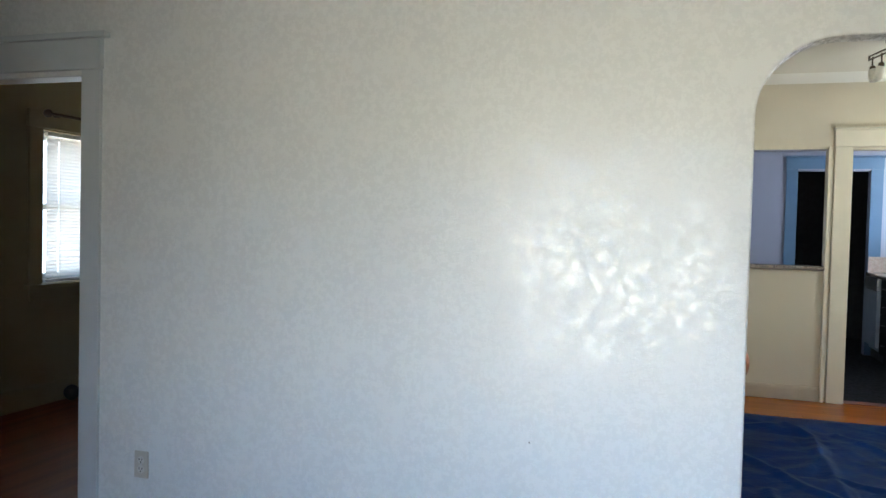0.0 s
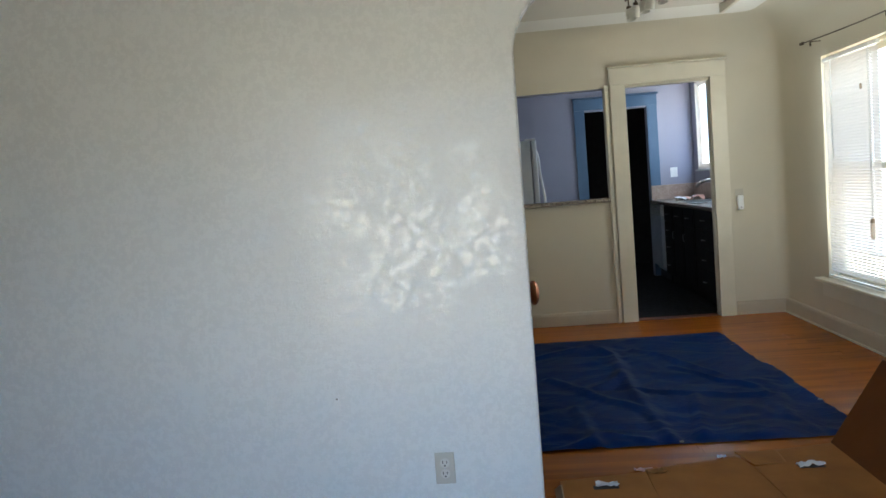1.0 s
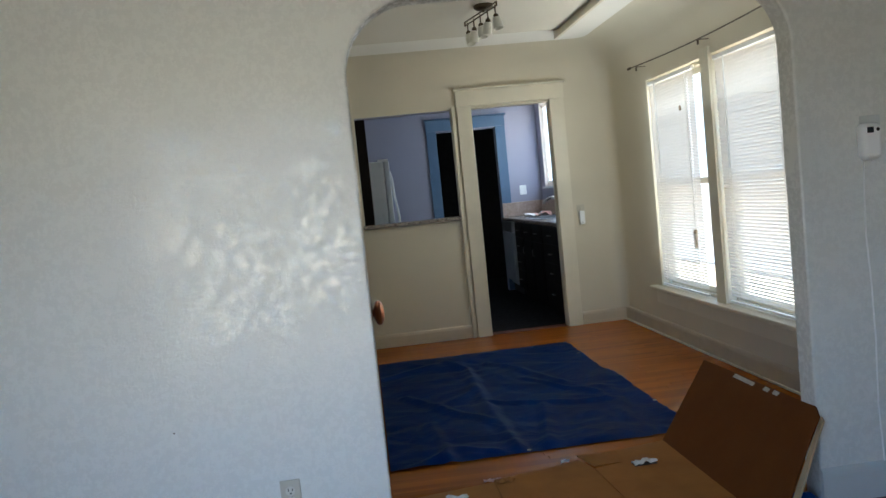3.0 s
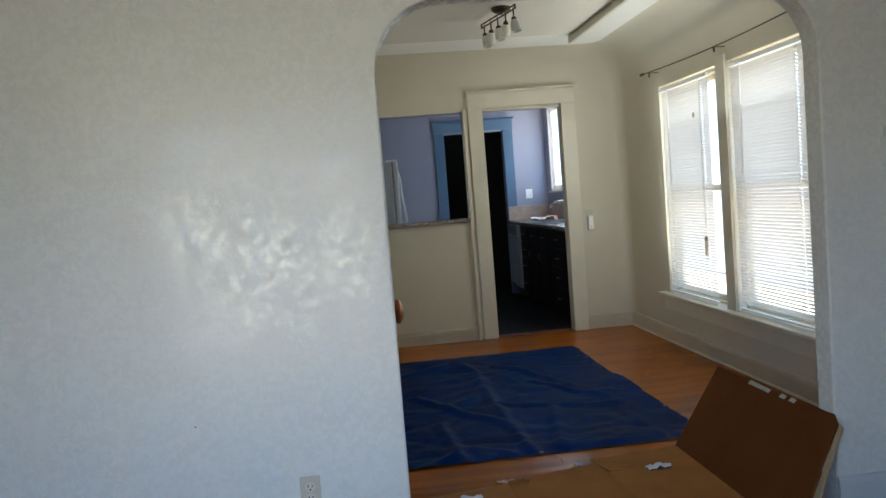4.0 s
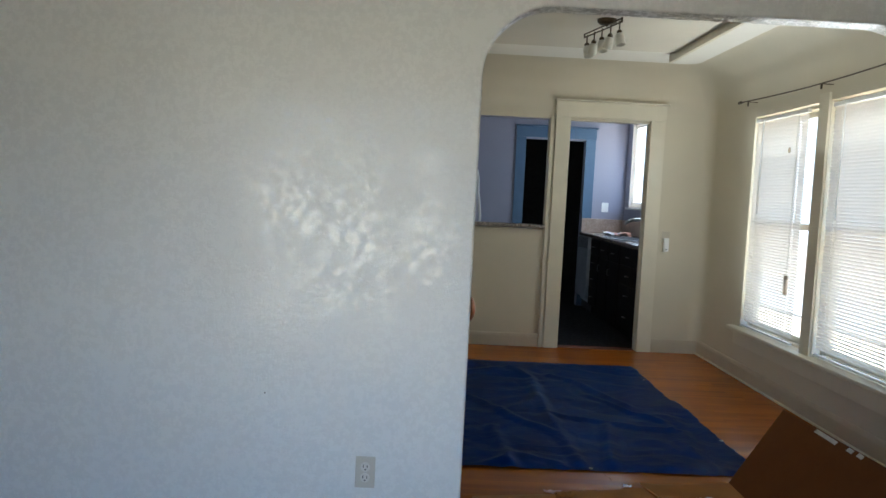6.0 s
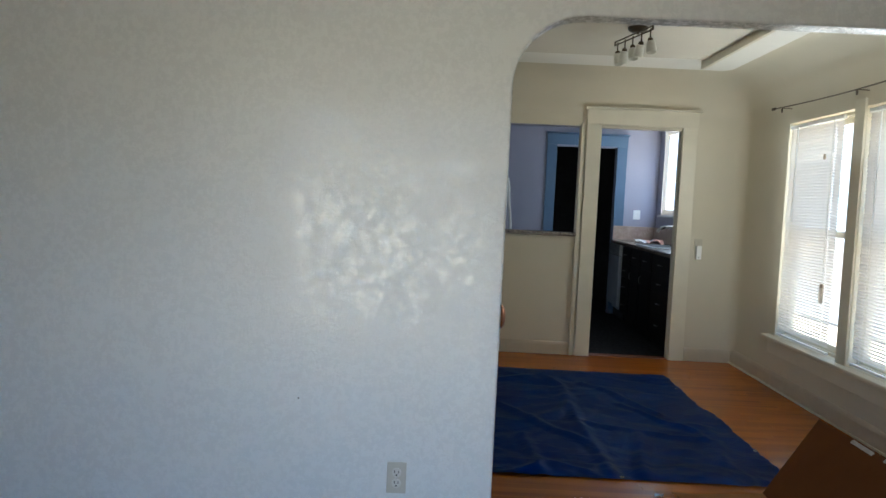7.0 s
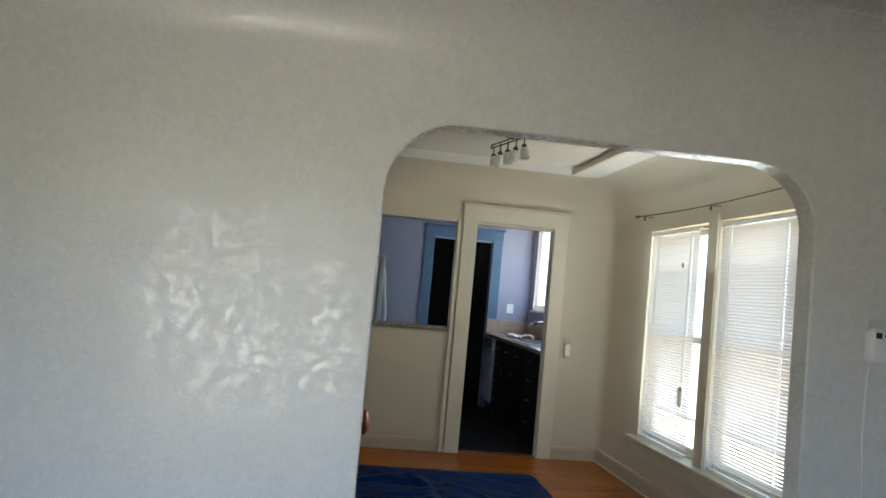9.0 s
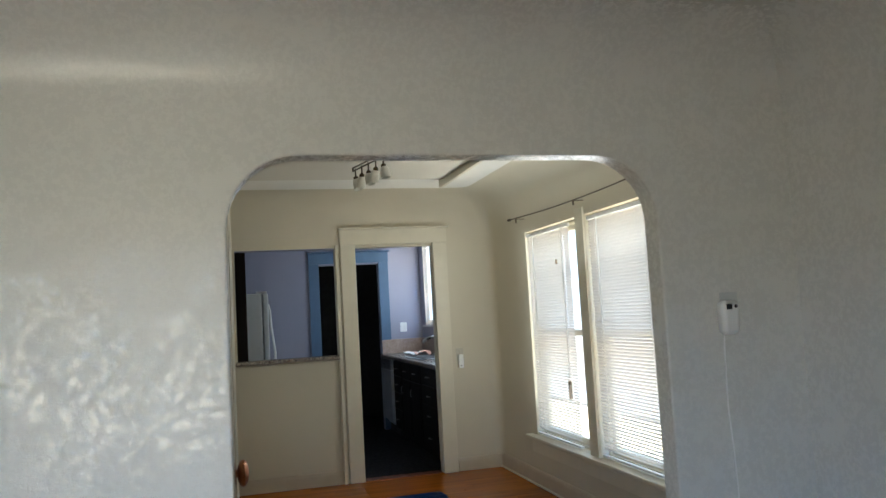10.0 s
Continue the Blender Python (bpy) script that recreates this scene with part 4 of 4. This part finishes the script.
def tarp():
    ob = thing("tarp", (1.1, 2.1, 0), "creased dark blue poly tarp spread on the oak floor", "tarp")
    nx, ny = 110, 160
    x0, x1, y0, y1 = 0.352, 1.90, 0.95, 3.39
    bm = bmesh.new()
    grid = []
    for j in range(ny + 1):
        row = []
        for i in range(nx + 1):
            u, v = i / nx, j / ny
            ragged = 0.016 * noise.noise((v * 9, 3.1, 0)) + 0.010 * noise.noise((v * 55, 7.7, 0))
            wavy = 0.006 * noise.noise((u * 7, 1.3, 5)) + 0.003 * noise.noise((u * 35, 9.2, 5))
            x = x0 + (x1 - x0) * u + ragged * (u > 0.5) * (2 * u - 1) - 0.03 * v * u
            y = y0 + (y1 - y0) * v + wavy * (2 * v - 1) + 0.04 * u * (1 - v) * 0.6
            p = Vector((x, y, 0))
            w = p + 0.25 * Vector((noise.noise(p * 1.7), noise.noise(p * 1.7 + Vector((9, 0, 0))), 0))
            ridge = lambda k, s: max(0.0, 1 - abs(noise.noise(Vector((w.x * k, w.y * k * 0.5, s)))) * 11)
            facet = lambda k, s: noise.voronoi(Vector((w.x * k, w.y * k, s)))[0]
            c1, c2 = facet(2.6, 0.4), facet(7.0, 2.2)
            h = 0.034 * ridge(1.6, 0.5) * max(0, noise.noise(p * 1.1) + 0.35) + 0.024 * (c1[1] - c1[0]) + 0.022 * c2[0] * max(0.2, noise.noise(p * 2.3) + 0.5) + 0.002 * abs(noise.noise(p * 20))
            h = 0.8 * h + crease_height(x, y)
            edge = min(1.0, min(v, 1 - v) * 30 + 0.35)
            row.append(bm.verts.new((x, y, 0.004 + max(0, h) * edge)))
        grid.append(row)
    for a, b in zip(grid, grid[1:]):
        for i in range(nx):
            bm.faces.new((a[i], a[i + 1], b[i + 1], b[i]))
    bmesh.ops.solidify(bm, geom=list(bm.faces), thickness=-0.0015)
    part("sheet", bm, TARP, ob)
    for gx, gy in ((1.035, 0.962), (1.885, 1.5), (1.862, 2.2), (1.845, 2.9), (1.835, 3.34)):
        bm = bmesh.new()
        turned(bm, [(0.011, 0.0), (0.011, 0.003), (0.008, 0.004), (0.005, 0.003), (0.005, 0.0)], pose(gx, gy, 0.016), 16)
        part("grommet", bm, NICKEL, ob, "pale metal grommet")
    return ob


tarp()


# ---------------------------------------------------------------- flattened cardboard box
def slab(bm, corners, thick=0.006):
    """A sheet with the given corners (going round), pushed along its normal."""
    pts = [Vector(c) for c in corners]
    n = (pts[1] - pts[0]).cross(pts[2] - pts[0]).normalized() * thick
    lo, hi = [bm.verts.new(p) for p in pts], [bm.verts.new(p + n) for p in pts]
    k = len(pts)
    bm.faces.new(lo[::-1])
    bm.faces.new(hi)
    for i in range(k):
        bm.faces.new((lo[i], lo[(i + 1) % k], hi[(i + 1) % k], hi[i]))


cb = thing("cardboard_box", (1.1, 0.3, 0), "flattened brown cardboard box, one side folded up against the archway", "cardboard box")
bm = bmesh.new()
slab(bm, [(0.425, -0.32, 0.012), (0.8035, -0.30, 0.012), (0.8005, 0.615, 0.012), (0.43, 0.545, 0.016)])
p1 = part("panel", bm, CARD, cb)
bm = bmesh.new()
slab(bm, [(0.8045, -0.30, 0.011), (1.2925, -0.26, 0.011), (1.2535, 0.612, 0.012), (1.225, 0.735, 0.012), (0.803, 0.640, 0.012)])
part("panel", bm, CARD, cb)
bm = bmesh.new()
slab(bm, [(1.2955, -0.25, 0.012), (1.668, -0.20, 0.012), (1.668, 0.845, 0.012), (1.405, 0.795, 0.012), (1.400, 0.640, 0.012), (1.2572, 0.612, 0.012)])
p3 = part("panel", bm, CARD, cb)
bm = bmesh.new()
slab(bm, [(1.262, 0.622, 0.0185), (1.398, 0.644, 0.012), (1.403, 0.795, 0.012), (1.330, 0.784, 0.013), (1.215, 0.748, 0.030)])
part("torn_corner", bm, CARD, cb, "torn cardboard corner curling up")
th_ = radians(52)
fold = lambda w, y: (1.672 + w * math.cos(th_), y, 0.014 + w * math.sin(th_))
bm = bmesh.new()
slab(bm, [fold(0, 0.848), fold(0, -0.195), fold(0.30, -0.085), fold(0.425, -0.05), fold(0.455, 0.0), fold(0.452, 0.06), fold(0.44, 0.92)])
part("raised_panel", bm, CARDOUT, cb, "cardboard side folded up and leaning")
bm = bmesh.new()
slab(bm, [fold(0.0, -0.198), fold(0.31, -0.088), fold(0.43, -0.05), fold(0.42, -0.072), fold(0.30, -0.115), fold(0.0, -0.235)], 0.008)
part("torn_edge", bm, CARDEDGE, cb, "pale torn cardboard edge")
for w, a, b in ((0.440, 0.425, 0.605), (0.443, 0.305, 0.350), (0.445, 0.235, 0.28)):
    bm = bmesh.new()
    up = Vector((-math.sin(th_), 0, math.cos(th_))) * 0.0068
    slab(bm, [Vector(fold(w - 0.018, a + 0.004)) + up, Vector(fold(w - 0.017, b)) + up, Vector(fold(w + 0.002, b - 0.006)) + up, Vector(fold(w, a)) + up][::-1], 0.0008)
    part("tape", bm, TAPE, cb, "strip of clear packing tape")
bm = bmesh.new()
slab(bm, [(0.405, -0.30, 0.004), (0.424, -0.31, 0.075), (0.432, 0.46, 0.040), (0.408, 0.50, 0.004)], 0.006)
part("flap", bm, CARDEDGE, cb, "narrow folded-up side flap")
# hand holes are not cut: near-black plates stand for the shade inside
for hx, hy, par in ((0.612, 0.468, p1), (1.478, 0.585, p3)):
    bm = bmesh.new()
    box(bm, hx - 0.052, hy - 0.024, 0.0195, hx + 0.052, hy + 0.014, 0.0205, 0.0004)
    part("hand_hole_shade", bm, SLOT, par, "near-black plate for the shade in a hand hole")


BUNDLE = (1.845, -0.02)


def scrap(name, x, y, z, sx, sy, mat, label, seed):
    """A crumpled bit of paper."""
    rnd = random.Random(seed)
    bm = bmesh.new()
    bmesh.ops.create_grid(bm, x_segments=6, y_segments=4, size=0.5)
    for v in bm.verts:
        v.co = Vector((x + v.co.x * sx * rnd.uniform(0.85, 1.1) + rnd.uniform(-0.004, 0.004), y + v.co.y * sy + rnd.uniform(-0.004, 0.004), z + rnd.uniform(0.001, 0.4 * min(sx, sy))))
    bmesh.ops.solidify(bm, geom=list(bm.faces), thickness=0.0008)
    lowest = min(v.co.z for v in bm.verts)
    for v in bm.verts:
        v.co.z += z - lowest
    return tagged(part(name, bm, mat), label, "paper scrap", "paper scraps on the floor")


scrap("paper_scrap", 0.615, 0.482, 0.0206, 0.095, 0.042, PAPER, "crumpled white paper stuck in the cardboard hand hole", 1)
scrap("paper_scrap", 1.480, 0.590, 0.0206, 0.105, 0.045, PAPER, "crumpled white paper stuck in the cardboard hand hole", 2)
scrap("paper_scrap", 0.800, 0.672, 0.0, 0.07, 0.035, PINKPAPER, "small torn white and red paper on the floor", 3)
scrap("paper_scrap", 1.155, 0.735, 0.0185, 0.04, 0.03, PAPER, "small torn white paper on the cardboard", 4)
scrap("paper_scrap", 0.845, 0.60, 0.0185, 0.085, 0.04, CARD, "torn brown scrap of packing paper", 5)

bm = bmesh.new()
bmesh.ops.create_grid(bm, x_segments=16, y_segments=10, size=0.5)
for v in bm.verts:
    p = v.co.copy()
    v.co = Vector((BUNDLE[0] + p.x * 0.20, BUNDLE[1] + p.y * 0.11, 0.012 + 0.045 * max(0, 1 - 4 * p.y * p.y) * max(0, 1 - 4 * p.x * p.x) + 0.022 * abs(noise.noise(p * 6))))
bmesh.ops.solidify(bm, geom=list(bm.faces), thickness=-0.002)
tagged(part("tarp_scrap", bm, TARP), "small crumpled bit of blue tarp beside the archway", "tarp")

bm = bmesh.new()
bmesh.ops.create_icosphere(bm, subdivisions=3, radius=0.055, matrix=Matrix.Translation((-4.125, 1.86, 0.055)))
for v in bm.verts:
    v.co += 0.006 * noise.noise_vector(v.co * 14)
low = min(v.co.z for v in bm.verts)
for v in bm.verts:
    v.co.z -= low - -0.004
tagged(part("rubber_ball", bm, BLACKRUBBER), "small black rubber ball on the bedroom floor", "ball")


# ---------------------------------------------------------------- kitchen
CX, CT = 2.138, 0.935                   # cabinet fronts, worktop height


def pull(parent, x, y, z, upright):
    bm = bmesh.new()
    d = Vector((0, 0, 0.038)) if upright else Vector((0, 0.038, 0))
    c = Vector((x - 0.022, y, z))
    bent(bm, [c - d + Vector((0.022, 0, 0)), c - d * 0.8, c + d * 0.8, c + d + Vector((0.022, 0, 0))], 0.0045, 6)
    return part("handle", bm, PULLMETAL, parent, "small dull nickel pull")


def base_cabinet(y0, y1, drawers, label):
    ob = thing("base_cabinet", (CX, 0.5 * (y0 + y1), 0), label, "cabinet", "kitchen base cabinets")
    bm = bmesh.new()
    box(bm, CX + 0.02, y0 + 0.001, 0.10, EX - 0.002, y1 - 0.001, CT - 0.04)
    box(bm, CX + 0.075, y0 + 0.001, 0.0, EX - 0.002, y1 - 0.001, 0.10)
    part("body", bm, ESPRESSO, ob)
    hs = (0.105, 0.33, 0.52, 0.71, 0.885) if drawers else (0.105, 0.70, 0.885)
    for i, (a, b) in enumerate(zip(hs, hs[1:])):
        nm = "drawer" if drawers or i else "door"
        f = block(nm, ESPRESSO, ob, CX, y0 + 0.004, a + 0.003, CX + 0.02, y1 - 0.004, b - 0.003, bevel=0.004)
        bm = bmesh.new()
        box(bm, CX - 0.004, y0 + 0.05, a + 0.045, CX, y1 - 0.05, b - 0.045, 0.002)
        part("raised_field", bm, ESPRESSO, f)
        if nm == "door":
            pull(f, CX, y1 - 0.06, b - 0.12, True)
        else:
            pull(f, CX - 0.004, 0.5 * (y0 + y1), 0.5 * (a + b), False)
    return ob


base_cabinet(5.95, 6.39, True, "espresso-stained drawer base cabinet with nickel pulls")
base_cabinet(5.48, 5.945, False, "espresso-stained sink cabinet with a door")
base_cabinet(5.01, 5.475, False, "espresso-stained sink cabinet with a door")
base_cabinet(4.30, 5.005, True, "espresso-stained drawer base cabinet with nickel pulls")
dw = thing("dishwasher", (CX, 6.69, 0), "grey dishwasher at the end of the counter", "dishwasher")
block("body", DISHW, dw, CX + 0.03, 6.395, 0.10, EX - 0.002, 6.995, CT - 0.042)
block("door", DISHW, dw, CX - 0.034, 6.40, 0.16, CX + 0.03, 6.99, 0.76, bevel=0.006)
block("control_panel", STEEL, dw, CX - 0.036, 6.40, 0.765, CX + 0.03, 6.99, CT - 0.045, bevel=0.005)
block("kick_plate", SLOT, dw, CX + 0.05, 6.40, 0.0, CX + 0.09, 6.99, 0.10)
bm = bmesh.new()
box(bm, CX - 0.028, 4.28, CT - 0.04, EX - 0.001, 6.998, CT, 0.008, 3)
for v in bm.verts:
    if v.co.x < CX and 5.0 < v.co.y < 6.0:
        v.co.x -= 0.03
tagged(part("worktop", bm, GRANITE), "speckled brown granite kitchen worktop", "worktop")
bm = bmesh.new()
box(bm, 2.126, KFAR - 0.030, CT + 0.001, EX - 0.022, KFAR, CT + 0.175, 0.003)
tagged(part("backsplash", bm, SPLASH), "beige stone backsplash behind the worktop", "backsplash")
bm = bmesh.new()
box(bm, EX - 0.022, 4.3, CT + 0.001, EX, KFAR - 0.022, CT + 0.175, 0.003)
tagged(part("backsplash", bm, SPLASH), "beige stone backsplash under the kitchen window", "backsplash")
sink = thing("sink", (2.38, 5.6, CT), "steel kitchen sink set in the granite worktop", "sink")
bm = bmesh.new()
box(bm, 2.19, 5.22, CT, 2.56, 5.98, CT + 0.006, 0.003)
part("rim", bm, STEEL, sink)
# no hollow: the basin's shade is a flat near-black plate
bm = bmesh.new()
box(bm, 2.22, 5.25, CT + 0.0062, 2.53, 5.95, CT + 0.0075)
part("basin", bm, SLOT, sink, "flat near-black plate for the shade in the steel basin")
fa = thing("faucet", (2.60, 5.75, CT), "nickel kitchen faucet with a low arched spout", "faucet")
bm = bmesh.new()
turned(bm, [(0.028, 0), (0.028, 0.012), (0.018, 0.03), (0.017, 0.10), (0.012, 0.13)], pose(2.59, 5.75, CT), 16)
part("base", bm, NICKEL, fa)
bm = bmesh.new()
bent(bm, [(2.59, 5.75, CT + 0.10), (2.575, 5.75, CT + 0.18), (2.52, 5.75, CT + 0.215), (2.43, 5.75, CT + 0.205), (2.375, 5.75, CT + 0.175), (2.365, 5.75, CT + 0.150)], 0.018, 12)
part("spout", bm, NICKEL, fa)
bar("lever", NICKEL, fa, (2.59, 5.75, CT + 0.12), (2.60, 5.84, CT + 0.20), 0.006)


def litter(name, x, y, sx, sy, mat, label, seed):
    ob = scrap(name, x, y, CT + 0.0005, sx, sy, mat, label, seed)
    ob["group"] = "papers on the worktop"
    return ob


litter("paper_sheet", 2.36, 6.32, 0.20, 0.16, PAPER, "loose white paper on the granite worktop", 11)
litter("paper_bag", 2.44, 6.12, 0.18, 0.14, PINKPAPER, "crumpled pink paper on the granite worktop", 12)

fr = thing("refrigerator", (0.33, 5.9, 0), "white refrigerator standing with its side to the doorway", "refrigerator")
block("body", FRIDGE, fr, -0.05, 5.55, 0.03, 0.625, 6.28, 1.715, bevel=0.012)
d1 = block("door", FRIDGE, fr, 0.633, 5.552, 0.60, 0.690, 6.278, 1.712, bevel=0.014)
d2 = block("door", FRIDGE, fr, 0.633, 5.552, 0.04, 0.690, 6.278, 0.592, bevel=0.014)
bm = bmesh.new()
bent(bm, [(0.688, 5.60, 1.60), (0.705, 5.60, 1.52), (0.712, 5.60, 1.36), (0.728, 5.60, 1.24), (0.745, 5.60, 1.10), (0.742, 5.60, 0.95), (0.715, 5.60, 0.82), (0.688, 5.60, 0.78)], 0.013, 10)
part("handle", bm, WHITEPLASTIC, d1, "long curved white handle")
block("hinge_cap", WHITEPLASTIC, fr, 0.57, 5.56, 1.715, 0.68, 5.62, 1.735)
tc = thing("tall_cabinet", (0.1, 4.6, 0), "espresso-stained tall kitchen cabinet beside the pass-through", "cabinet")
block("body", ESPRESSO, tc, -0.25, KW + 0.012, 0.0, 0.455, KW + 0.60, 2.30)
block("door", ESPRESSO, tc, -0.25, KW + 0.602, 0.02, 0.10, KW + 0.622, 2.28)
block("door", ESPRESSO, tc, 0.104, KW + 0.602, 0.02, 0.455, KW + 0.622, 2.28)

# ---------------------------------------------------------------- oak strips of the dining floor
STRIP, LONG = 0.057, 1.16
bm = bmesh.new()
box(bm, -LONG / 2, -STRIP / 2, -0.019, LONG / 2, STRIP / 2, 0.0)
plank = mesh_of("plank", bm, OAK)
rnd = random.Random(5)
rows_ = int((FAR - 0.05) / STRIP) + 1
for j in range(rows_):
    start = WX - 0.15 - rnd.uniform(0.0, 0.45)
    for i in range(3):
        x = start + LONG * (i + 0.5) + 0.0012 * i
        ob = new("plank", plank)
        ob.parent = floor_dining
        cut0, cut1 = max(WX - 0.15, x - LONG / 2), min(EX, x + LONG / 2)
        ob.matrix_basis = Matrix.Translation((0.5 * (cut0 + cut1), 0.05 + STRIP * (j + 0.5), 0.0)) @ Matrix.Diagonal(((cut1 - cut0) / LONG - 0.0008, 1, 1, 1))
